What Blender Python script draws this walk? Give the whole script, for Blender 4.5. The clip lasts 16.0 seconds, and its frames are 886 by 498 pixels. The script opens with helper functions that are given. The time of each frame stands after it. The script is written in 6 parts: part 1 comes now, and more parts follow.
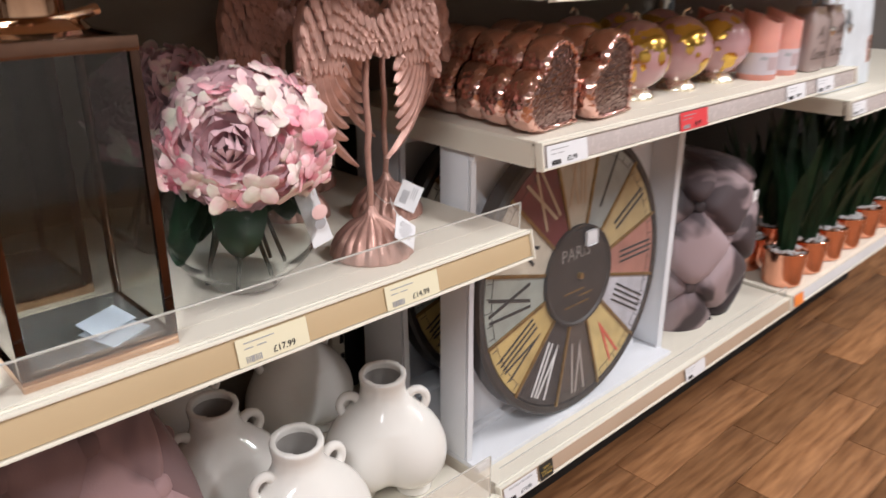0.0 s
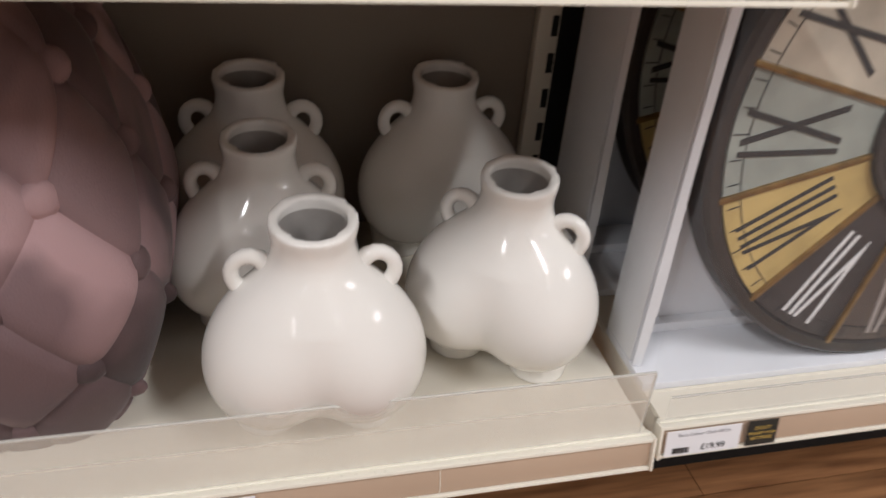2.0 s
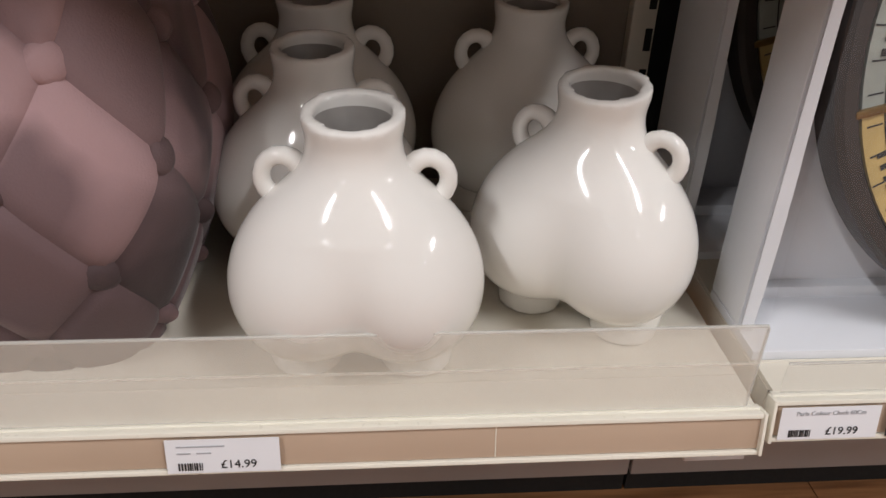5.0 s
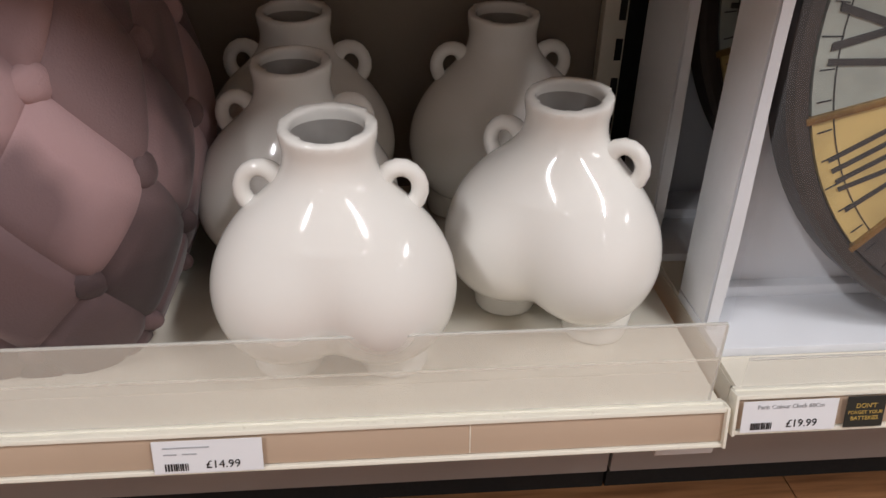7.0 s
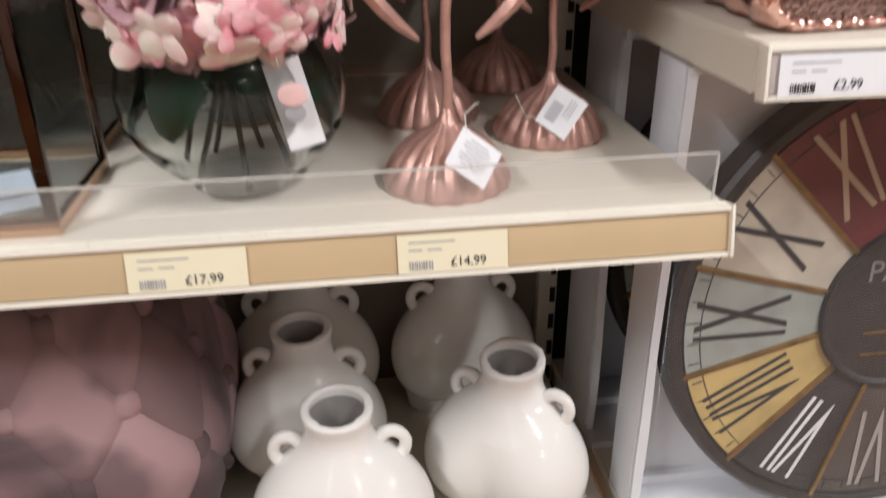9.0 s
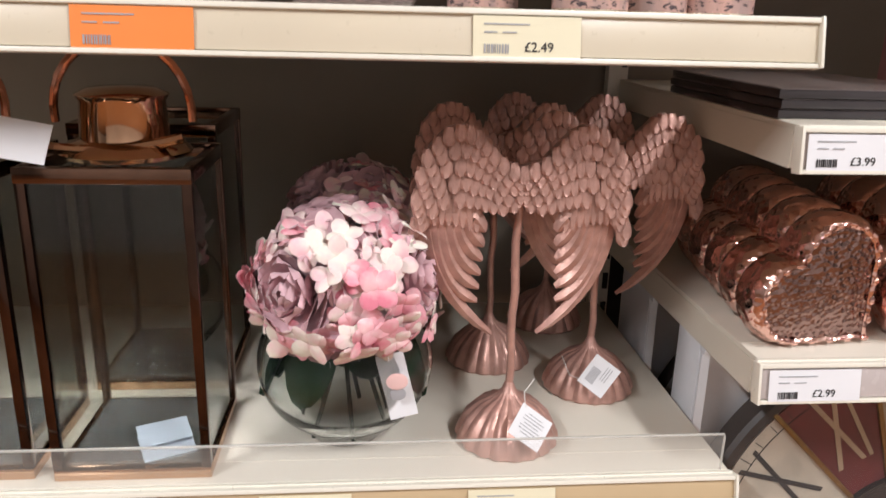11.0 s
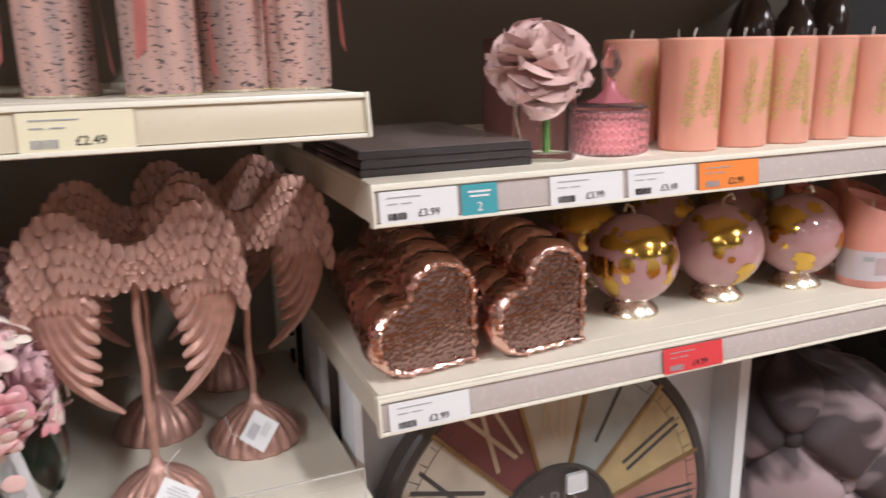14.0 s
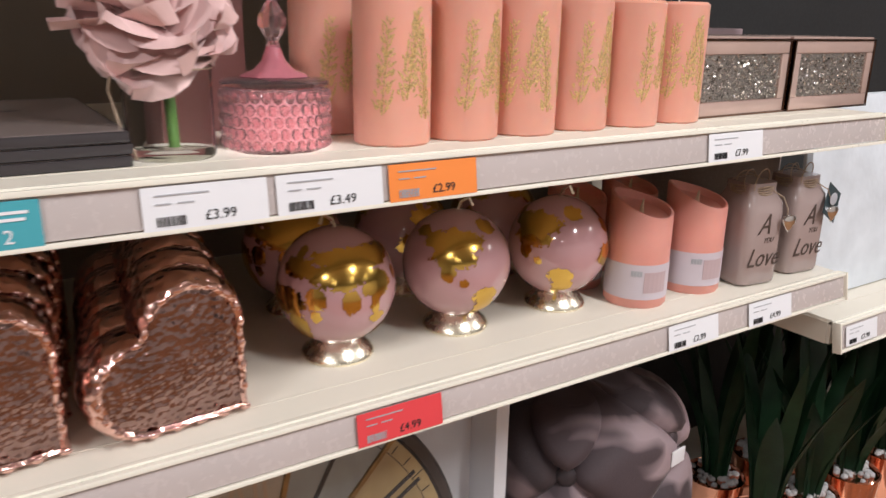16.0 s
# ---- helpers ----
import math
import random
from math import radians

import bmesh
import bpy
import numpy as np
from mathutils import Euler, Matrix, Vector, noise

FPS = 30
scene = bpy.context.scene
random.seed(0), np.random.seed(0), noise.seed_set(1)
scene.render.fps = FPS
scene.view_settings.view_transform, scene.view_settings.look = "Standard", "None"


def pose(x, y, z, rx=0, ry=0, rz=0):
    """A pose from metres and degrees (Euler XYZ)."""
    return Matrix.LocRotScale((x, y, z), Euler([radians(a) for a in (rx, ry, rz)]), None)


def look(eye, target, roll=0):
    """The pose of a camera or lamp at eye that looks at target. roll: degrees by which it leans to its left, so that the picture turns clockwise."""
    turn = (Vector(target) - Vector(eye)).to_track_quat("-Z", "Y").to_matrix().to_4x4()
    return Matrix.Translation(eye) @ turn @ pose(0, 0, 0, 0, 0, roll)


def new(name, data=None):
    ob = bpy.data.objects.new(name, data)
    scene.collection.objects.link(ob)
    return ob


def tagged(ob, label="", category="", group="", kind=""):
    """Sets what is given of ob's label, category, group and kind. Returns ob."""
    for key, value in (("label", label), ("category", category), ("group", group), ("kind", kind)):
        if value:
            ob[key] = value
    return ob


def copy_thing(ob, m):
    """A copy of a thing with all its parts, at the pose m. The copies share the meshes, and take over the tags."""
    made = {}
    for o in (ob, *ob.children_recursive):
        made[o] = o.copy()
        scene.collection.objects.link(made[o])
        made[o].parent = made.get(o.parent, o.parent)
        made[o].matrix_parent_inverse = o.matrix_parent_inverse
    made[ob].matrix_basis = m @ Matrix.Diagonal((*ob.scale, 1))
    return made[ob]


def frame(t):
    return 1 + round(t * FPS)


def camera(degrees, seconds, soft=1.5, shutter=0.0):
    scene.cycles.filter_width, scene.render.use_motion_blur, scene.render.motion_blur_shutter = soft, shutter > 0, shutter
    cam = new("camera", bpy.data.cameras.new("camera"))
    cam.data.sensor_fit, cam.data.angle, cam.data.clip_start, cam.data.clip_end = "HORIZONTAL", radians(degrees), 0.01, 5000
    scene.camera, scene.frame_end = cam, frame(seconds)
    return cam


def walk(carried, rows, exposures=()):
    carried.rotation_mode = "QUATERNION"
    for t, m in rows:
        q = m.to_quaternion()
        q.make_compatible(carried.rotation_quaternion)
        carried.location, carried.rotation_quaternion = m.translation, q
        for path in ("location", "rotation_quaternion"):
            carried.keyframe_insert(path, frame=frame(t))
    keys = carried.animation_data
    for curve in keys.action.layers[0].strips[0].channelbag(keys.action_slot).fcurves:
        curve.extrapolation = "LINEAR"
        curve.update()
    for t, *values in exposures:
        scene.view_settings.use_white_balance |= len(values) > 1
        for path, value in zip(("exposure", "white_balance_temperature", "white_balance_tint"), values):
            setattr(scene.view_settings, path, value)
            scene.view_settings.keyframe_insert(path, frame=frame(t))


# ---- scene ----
cam = camera(60.2, 16.0, shutter=0.5)
PATH = [
    (0, (0.067, 0.188, 1.234), (1.35, 1.545, 0.518), -0.0),
    (0.5, (0.219, 0.222, 1.208), (1.274, 1.711, 0.39), 0.9),
    (1, (0.347, 0.294, 1.146), (1.187, 1.857, 0.223), 2.8),
    (1.5, (0.444, 0.365, 1.048), (1.075, 1.954, 0.008), 4.3),
    (2, (0.501, 0.425, 0.944), (0.944, 2.036, -0.155), 5.0),
    (2.5, (0.531, 0.476, 0.879), (0.827, 2.127, -0.209), 4.2),
    (3, (0.551, 0.487, 0.843), (0.778, 2.187, -0.187), 2.3),
    (3.5, (0.558, 0.482, 0.817), (0.749, 2.2, -0.19), 1.3),
    (4, (0.559, 0.474, 0.807), (0.724, 2.185, -0.217), 1.5),
    (4.2, (0.56, 0.47, 0.805), (0.713, 2.177, -0.227), 1.5),
    (6.3, (0.568, 0.428, 0.812), (0.716, 2.131, -0.226), 1.9),
    (6.5, (0.575, 0.427, 0.813), (0.718, 2.133, -0.22), 1.5),
    (7, (0.577, 0.426, 0.821), (0.741, 2.137, -0.202), 1.2),
    (7.5, (0.581, 0.413, 0.838), (0.761, 2.139, -0.157), 0.8),
    (8, (0.605, 0.384, 0.903), (0.759, 2.133, -0.055), -0.6),
    (8.5, (0.573, 0.368, 1.019), (0.809, 2.099, 0.046), 0.4),
    (9, (0.562, 0.325, 1.109), (0.809, 2.1, 0.221), -0.4),
    (9.5, (0.538, 0.286, 1.206), (0.768, 2.096, 0.387), -0.3),
    (10, (0.521, 0.241, 1.258), (0.679, 2.105, 0.549), 0.3),
    (10.2, (0.505, 0.232, 1.264), (0.669, 2.112, 0.601), 1.2),
    (12.3, (0.535, 0.167, 1.351), (0.771, 2.082, 0.825), 0.9),
    (12.5, (0.555, 0.155, 1.346), (0.824, 2.071, 0.84), 0.7),
    (13, (0.593, 0.148, 1.347), (1.017, 2.04, 0.856), -0.0),
    (13.5, (0.626, 0.152, 1.352), (1.217, 1.995, 0.846), -0.6),
    (14, (0.66, 0.146, 1.345), (1.397, 1.935, 0.839), -1.1),
    (14.5, (0.714, 0.167, 1.345), (1.579, 1.894, 0.83), -1.4),
    (15, (0.785, 0.208, 1.337), (1.761, 1.87, 0.804), -1.0),
    (15.5, (0.876, 0.25, 1.33), (1.921, 1.862, 0.776), 0.2),
    (16, (0.961, 0.289, 1.329), (2.007, 1.894, 0.754), 1.1),
]
EXPOSURES = [(0.0, -0.1), (1.0, -0.2), (2.0, -0.35), (3.0, -0.40), (7.5, -0.40), (9.0, -0.15), (10.0, -0.05), (12.5, -0.15), (13.5, -0.25), (14.5, -0.2), (16.0, -0.27)]
walk(cam, [(t, look(eye, target, roll)) for t, eye, target, roll in PATH], EXPOSURES)

# ---- world and light ----
world = bpy.data.worlds.new("world")
scene.world = world
world.use_nodes = True
world.node_tree.nodes["Background"].inputs["Color"].default_value = (1.0, 0.96, 0.92, 1)
world.node_tree.nodes["Background"].inputs["Strength"].default_value = 0.15


def ceiling_lamp(x, y, length, width, watts, colour=(0.985, 0.985, 1.02)):
    data = bpy.data.lights.new("strip_light_lamp", "AREA")
    data.shape, data.size, data.size_y = "RECTANGLE", length, width
    data.energy, data.color = watts, colour
    ob = new("strip_light_lamp", data)
    ob.matrix_world = pose(x, y, 3.02, 0, 0, 0)
    return ob


LAMP_ROWS = [(-0.85, 1.3, 85), (-3.6, 2.0, 13)]
LAMP_X = (-1.2, 1.9, 4.6)
for ly, length, watts in LAMP_ROWS:
    for lx in LAMP_X:
        ceiling_lamp(lx, ly, 0.09, length, watts)


# ---- materials ----
def mat(name, col, rough=0.5, metal=0.0, var=0.10, scale=12.0, bump=0.0, bscale=150.0, col2=None, stretch=(1, 1, 1), island=0.0, obj=0.0, rvar=0.08, **extra):
    """Principled surface with a blotchy colour change at two scales, varied gloss and fine relief."""
    m = bpy.data.materials.new(name)
    m.use_nodes = True
    nt = m.node_tree
    b = nt.nodes["Principled BSDF"]
    b.inputs["Metallic"].default_value = metal
    for key, value in extra.items():
        b.inputs[key.replace("_", " ")].default_value = value
    co = nt.nodes.new("ShaderNodeTexCoord")
    mp = nt.nodes.new("ShaderNodeMapping")
    mp.inputs["Scale"].default_value = stretch
    nt.links.new(co.outputs["Object"], mp.inputs["Vector"])
    big = nt.nodes.new("ShaderNodeTexNoise")
    big.inputs["Scale"].default_value, big.inputs["Detail"].default_value = scale, 6
    nt.links.new(mp.outputs["Vector"], big.inputs["Vector"])
    fine = nt.nodes.new("ShaderNodeTexNoise")
    fine.inputs["Scale"].default_value, fine.inputs["Detail"].default_value = bscale, 3
    nt.links.new(mp.outputs["Vector"], fine.inputs["Vector"])
    dark = tuple(c * (1 - var) for c in col) if col2 is None else col2
    ramp = nt.nodes.new("ShaderNodeMapRange")
    ramp.inputs["From Min"].default_value, ramp.inputs["From Max"].default_value = 0.35, 0.68
    nt.links.new(big.outputs["Fac"], ramp.inputs["Value"])
    mix = nt.nodes.new("ShaderNodeMix")
    mix.data_type = "RGBA"
    mix.inputs[6].default_value, mix.inputs[7].default_value = (*col, 1), (*dark, 1)
    nt.links.new(ramp.outputs["Result"], mix.inputs[0])
    out = mix.outputs[2]
    for amount, node, socket in ((island, "ShaderNodeNewGeometry", "Random Per Island"), (obj, "ShaderNodeObjectInfo", "Random")):
        if amount:
            rnd = nt.nodes.new(node)
            vary = nt.nodes.new("ShaderNodeMapRange")
            vary.inputs["To Min"].default_value, vary.inputs["To Max"].default_value = 1 - amount, 1 + amount * 0.6
            nt.links.new(rnd.outputs[socket], vary.inputs["Value"])
            hsv = nt.nodes.new("ShaderNodeHueSaturation")
            nt.links.new(vary.outputs["Result"], hsv.inputs["Value"])
            nt.links.new(out, hsv.inputs["Color"])
            out = hsv.outputs["Color"]
    nt.links.new(out, b.inputs["Base Color"])
    rr = nt.nodes.new("ShaderNodeMapRange")
    rr.inputs["To Min"].default_value, rr.inputs["To Max"].default_value = max(rough - rvar, 0), min(rough + rvar, 1)
    nt.links.new(fine.outputs["Fac"], rr.inputs["Value"])
    nt.links.new(rr.outputs["Result"], b.inputs["Roughness"])
    if bump:
        bp = nt.nodes.new("ShaderNodeBump")
        bp.inputs["Strength"].default_value, bp.inputs["Distance"].default_value = bump, 0.002
        nt.links.new(fine.outputs["Fac"], bp.inputs["Height"])
        nt.links.new(bp.outputs["Normal"], b.inputs["Normal"])
    return m


def nodes_of(m):
    return m.node_tree, m.node_tree.nodes["Principled BSDF"]


M_SHELF = mat("cream shelf enamel", (0.72, 0.67, 0.57), 0.42, var=0.07, scale=5, bump=0.05)
M_STRIP_TAN = mat("tan ticket strip", (0.50, 0.37, 0.27), 0.34, var=0.08, scale=6)
M_STRIP_GOLD = mat("sandy ticket strip", (0.56, 0.42, 0.25), 0.34, var=0.08, scale=6)
M_STRIP_CREAM = mat("cream ticket strip", (0.68, 0.60, 0.46), 0.30, var=0.08, scale=6)
M_STRIP_GREY = mat("mauve grey ticket strip", (0.54, 0.475, 0.455), 0.26, var=0.08, scale=6)
M_LIP = mat("cream plastic lip", (0.83, 0.79, 0.68), 0.3, var=0.05)
M_WHITE = mat("white enamel", (0.72, 0.72, 0.73), 0.4, var=0.08, scale=4, bump=0.05)
M_CARD = mat("white cardboard", (0.74, 0.75, 0.78), 0.75, var=0.08, scale=9, bump=0.15, bscale=90)
M_BACK = mat("beige back panel", (0.23, 0.195, 0.155), 0.6, var=0.10, scale=3, bump=0.1)
M_BLACK = mat("black back panel", (0.012, 0.012, 0.013), 0.7, var=0.3, scale=5)
M_SLOT = mat("black slot", (0.01, 0.01, 0.01), 0.8)
M_FRONT = mat("grey kick plate", (0.42, 0.38, 0.36), 0.45, var=0.12, scale=4)
M_CEIL = mat("ceiling tile", (0.75, 0.75, 0.73), 0.9, var=0.06)
M_WALL = mat("shop wall paint", (0.66, 0.63, 0.60), 0.8, var=0.15, scale=1.2)
M_GROUT = mat("dark floor joint", (0.03, 0.018, 0.01), 0.6)
M_WOOD = mat("walnut floor plank", (0.41, 0.20, 0.088), 0.36, var=0.1, scale=5, bump=0.12, bscale=60, col2=(0.185, 0.08, 0.033), stretch=(1.1, 13, 1), obj=0.35, rvar=0.12)
M_PAPER = mat("white label paper", (0.80, 0.80, 0.82), 0.55, var=0.04)
M_PAPER_Y = mat("yellowed label paper", (0.82, 0.76, 0.55), 0.5, var=0.04)
M_INK = mat("black print", (0.02, 0.02, 0.022), 0.6)
M_GREYINK = mat("grey print", (0.40, 0.40, 0.42), 0.6)
M_ORANGE = mat("orange offer ticket", (0.90, 0.26, 0.05), 0.5, var=0.06)
M_RED = mat("red offer ticket", (0.75, 0.06, 0.07), 0.45, var=0.08)
M_TEAL = mat("teal offer ticket", (0.06, 0.36, 0.42), 0.45, var=0.08)
M_BLKCARD = mat("black reminder card", (0.02, 0.022, 0.02), 0.5)
M_GOLDINK = mat("gold print", (0.55, 0.38, 0.10), 0.5)
M_CERAMIC = mat("white glazed ceramic", (0.80, 0.775, 0.73), 0.085, var=0.03, scale=8, rvar=0.02, Specular_IOR_Level=0.42)
M_MOUTHSHADE = mat("shaded vase hollow", (0.36, 0.335, 0.31), 0.75, var=0.12, scale=40)
M_VELVET = mat("dusty pink velvet", (0.285, 0.182, 0.184), 0.85, var=0.26, scale=6, bump=0.25, bscale=500, obj=0.6, col2=(0.125, 0.079, 0.082), Sheen_Weight=0.12, Sheen_Roughness=0.35)
M_LILAC = mat("lilac crushed velvet", (0.29, 0.215, 0.225), 0.75, var=0.3, scale=5.5, bump=0.2, bscale=300, obj=0.6, col2=(0.055, 0.038, 0.042), Sheen_Weight=0.12, Sheen_Roughness=0.3)
M_WING = mat("rose gold painted resin", (0.60, 0.345, 0.285), 0.34, metal=0.4, var=0.28, scale=60, bump=0.3, bscale=300)
M_COPPER = mat("mirror copper", (0.86, 0.42, 0.29), 0.10, metal=1.0, var=0.15, scale=14, rvar=0.04)
M_DARKCOP = mat("antique copper frame", (0.105, 0.062, 0.046), 0.09, metal=1.0, var=0.6, scale=10, rvar=0.05)
M_ROSEGOLD = mat("hammered rose gold foil", (0.88, 0.56, 0.49), 0.12, metal=1.0, var=0.12, scale=20, rvar=0.04)
M_ROSEDARK = mat("hammered rose gold with dark reflections", (0.36, 0.235, 0.21), 0.17, metal=1.0, var=0.3, scale=40, rvar=0.06)
M_GOLD = mat("mirror gold", (0.74, 0.47, 0.11), 0.17, metal=1.0, var=0.1, rvar=0.05)
M_PALEGOLD = mat("pale gold chrome", (0.94, 0.87, 0.70), 0.27, metal=1.0, var=0.06, rvar=0.03)
M_GLOBE = mat("mauve pink lacquered glass", (0.53, 0.295, 0.305), 0.10, var=0.06, rvar=0.03, Coat_Weight=0.7, Coat_Roughness=0.04)
M_CANDLE = mat("peach wax", (0.79, 0.385, 0.29), 0.36, var=0.10, scale=14, obj=0.07, Subsurface_Weight=0.4, Subsurface_Radius=(0.02, 0.008, 0.005))
M_CORAL = mat("coral wax", (0.74, 0.325, 0.265), 0.45, var=0.10, scale=16, Subsurface_Weight=0.25, Subsurface_Radius=(0.02, 0.008, 0.005))
M_GLITTER = mat("gold glitter", (0.84, 0.58, 0.24), 0.35, metal=0.35, var=0.5, scale=600, bump=0.9, bscale=900)
M_CRUSH = mat("crushed silver crystal", (0.62, 0.58, 0.54), 0.12, metal=0.9, island=0.8)
M_MIRROR = mat("rose tinted mirror", (0.60, 0.43, 0.37), 0.2, metal=0.3, var=0.12, rvar=0.05)
M_DKBOX = mat("smoked dark card", (0.24, 0.19, 0.175), 0.22, var=0.1, scale=3)
M_DKEDGE = mat("glossy black edge", (0.045, 0.038, 0.04), 0.15, var=0.2)
M_ROSE = mat("mauve silk rose petal", (0.78, 0.49, 0.535), 0.75, var=0.12, scale=30, island=0.14, bump=0.15, Sheen_Weight=0.3)
M_PEONY = mat("blush silk peony petal", (0.80, 0.535, 0.51), 0.7, var=0.12, scale=25, island=0.18, bump=0.15, Sheen_Weight=0.3)
M_HYD = mat("cream silk floret", (0.93, 0.89, 0.78), 0.7, var=0.1, scale=45, col2=(0.91, 0.56, 0.60), island=0.10, bump=0.15)
M_HYDP = mat("pink silk floret", (0.86, 0.25, 0.34), 0.7, var=0.1, scale=38, col2=(0.90, 0.66, 0.66), island=0.15, bump=0.15)
M_LEAF = mat("dark green leaf", (0.022, 0.072, 0.03), 0.4, var=0.4, scale=25, bump=0.2, island=0.3)
M_STEM = mat("dark stem", (0.025, 0.032, 0.02), 0.5, var=0.3, scale=40)
M_GSTEM = mat("fresh green stem", (0.085, 0.18, 0.035), 0.45, var=0.3, scale=40)
M_GRAVEL = mat("white chippings", (0.46, 0.44, 0.43), 0.7, var=0.2, scale=200, bump=0.9, bscale=160)
M_TWINE = mat("jute twine", (0.42, 0.31, 0.22), 0.85, var=0.3, scale=300)
M_RIBBON = mat("pink satin ribbon", (0.66, 0.25, 0.23), 0.42, var=0.15, scale=60)
M_BARK = mat("pink birch bark print", (0.62, 0.38, 0.33), 0.5, scale=1.0, col2=(0.36, 0.27, 0.26), stretch=(55, 55, 3))
M_FROST = mat("frosted blush glass", (0.36, 0.275, 0.255), 0.22, var=0.15, scale=10, Coat_Weight=0.4)
M_CREAMDECO = mat("cream paint marks", (0.62, 0.50, 0.34), 0.6)
M_CLOCKDARK = mat("distressed dark brown", (0.036, 0.027, 0.023), 0.5, var=0.4, scale=30, bump=0.2)
M_BRASS = mat("aged brass bar", (0.32, 0.20, 0.07), 0.35, metal=0.7, var=0.4, scale=60)
M_PLAQUE = mat("white crackle board", (0.70, 0.74, 0.78), 0.5, var=0.15, scale=18, bump=0.6, bscale=40)
M_STRING = mat("white string", (0.75, 0.72, 0.68), 0.8)
M_LAMPBODY = mat("white lamp housing", (0.8, 0.8, 0.8), 0.5)


# velvet nap: clear-edged patches brushed light and dark
for velvet in (M_VELVET, M_LILAC):
    nt, b = nodes_of(velvet)
    for node in nt.nodes:
        if node.type == "MAP_RANGE" and abs(node.inputs["From Min"].default_value - 0.35) < 0.001:
            node.inputs["From Min"].default_value, node.inputs["From Max"].default_value = (0.45, 0.57) if velvet is M_VELVET else (0.475, 0.535)
        if node.type == "TEX_NOISE" and node.inputs["Scale"].default_value < 20:
            node.inputs["Detail"].default_value = 2.5
            node.inputs["Distortion"].default_value = 0.6


def glass(name, col=(1, 1, 1), rough=0.02, ior=1.45, trans=1.0):
    m = mat(name, col, rough, var=0.02, rvar=0.01, Transmission_Weight=trans, IOR=ior)
    return m


G_PANE = glass("lantern pane", (0.70, 0.72, 0.70), 0.01, 1.34, 1.0)
G_BOWL = glass("bowl glass", (0.92, 0.95, 0.94), 0.02, 1.30)
G_TUMBLER = glass("tumbler glass", (0.93, 0.95, 0.94), 0.02, 1.18)
G_RISER = mat("clear acrylic riser", (0.70, 0.67, 0.62), 0.10, var=0.05, rvar=0.02, Alpha=0.10)
G_MILKY = mat("scuffed acrylic riser", (0.72, 0.67, 0.58), 0.14, var=0.08, scale=4, rvar=0.04, Alpha=0.34)
G_RISEREDGE = mat("acrylic cut edge", (0.62, 0.60, 0.55), 0.12, var=0.05, rvar=0.02, Alpha=0.60)
G_PINK = glass("pink pressed glass", (0.90, 0.66, 0.67), 0.04, 1.42, 0.97)
G_RIB = glass("smoky blush glass", (0.60, 0.51, 0.49), 0.06, 1.35, 0.7)
G_FILM = mat("packing film", (0.75, 0.76, 0.78), 0.12, var=0.02, rvar=0.01, Alpha=0.045)

for hammered in (M_ROSEGOLD, M_ROSEDARK):
    nt, b = nodes_of(hammered)
    co = nt.nodes.new("ShaderNodeTexCoord")
    vo = nt.nodes.new("ShaderNodeTexVoronoi")
    vo.feature = "SMOOTH_F1"
    vo.inputs["Scale"].default_value, vo.inputs["Smoothness"].default_value = 165 if hammered is M_ROSEDARK else 105, 0.3
    bp = nt.nodes.new("ShaderNodeBump")
    bp.inputs["Strength"].default_value, bp.inputs["Distance"].default_value = 0.5 if hammered is M_ROSEDARK else 0.60, 0.004
    nt.links.new(co.outputs["Object"], vo.inputs["Vector"])
    nt.links.new(vo.outputs["Distance"], bp.inputs["Height"])
    nt.links.new(bp.outputs["Normal"], b.inputs["Normal"])

# birch print: dark short flecks over pale pink
nt, b = nodes_of(M_BARK)
co = nt.nodes.new("ShaderNodeTexCoord")
mp = nt.nodes.new("ShaderNodeMapping")
mp.inputs["Scale"].default_value = (90, 90, 230)
vo = nt.nodes.new("ShaderNodeTexNoise")
vo.inputs["Scale"].default_value, vo.inputs["Detail"].default_value = 1.6, 4
cr = nt.nodes.new("ShaderNodeMapRange")
cr.inputs["From Min"].default_value, cr.inputs["From Max"].default_value = 0.58, 0.63
mx = nt.nodes.new("ShaderNodeMix")
mx.data_type = "RGBA"
mx.inputs[7].default_value = (0.07, 0.05, 0.06, 1)
old = b.inputs["Base Color"].links[0].from_socket
nt.links.new(co.outputs["Object"], mp.inputs["Vector"])
nt.links.new(mp.outputs["Vector"], vo.inputs["Vector"])
nt.links.new(vo.outputs["Fac"], cr.inputs["Value"])
nt.links.new(cr.outputs["Result"], mx.inputs[0])
nt.links.new(old, mx.inputs[6])
nt.links.new(mx.outputs[2], b.inputs["Base Color"])


# ---- mesh helpers ----
def box(bm, cx, cy, cz, sx, sy, sz, bevel=0.0, m=None):
    made = bmesh.ops.create_cube(bm, size=1.0)["verts"]
    bmesh.ops.scale(bm, verts=made, vec=(sx, sy, sz))
    if bevel:
        edges = list({e for v in made for e in v.link_edges})
        got = bmesh.ops.bevel(bm, geom=edges, offset=bevel, segments=2, affect="EDGES", profile=0.6)
        made = list({v for f in got["faces"] for v in f.verts} | {v for v in made if v.is_valid})
    bmesh.ops.translate(bm, verts=made, vec=(cx, cy, cz))
    if m is not None:
        bmesh.ops.transform(bm, matrix=m, verts=made)
    return made


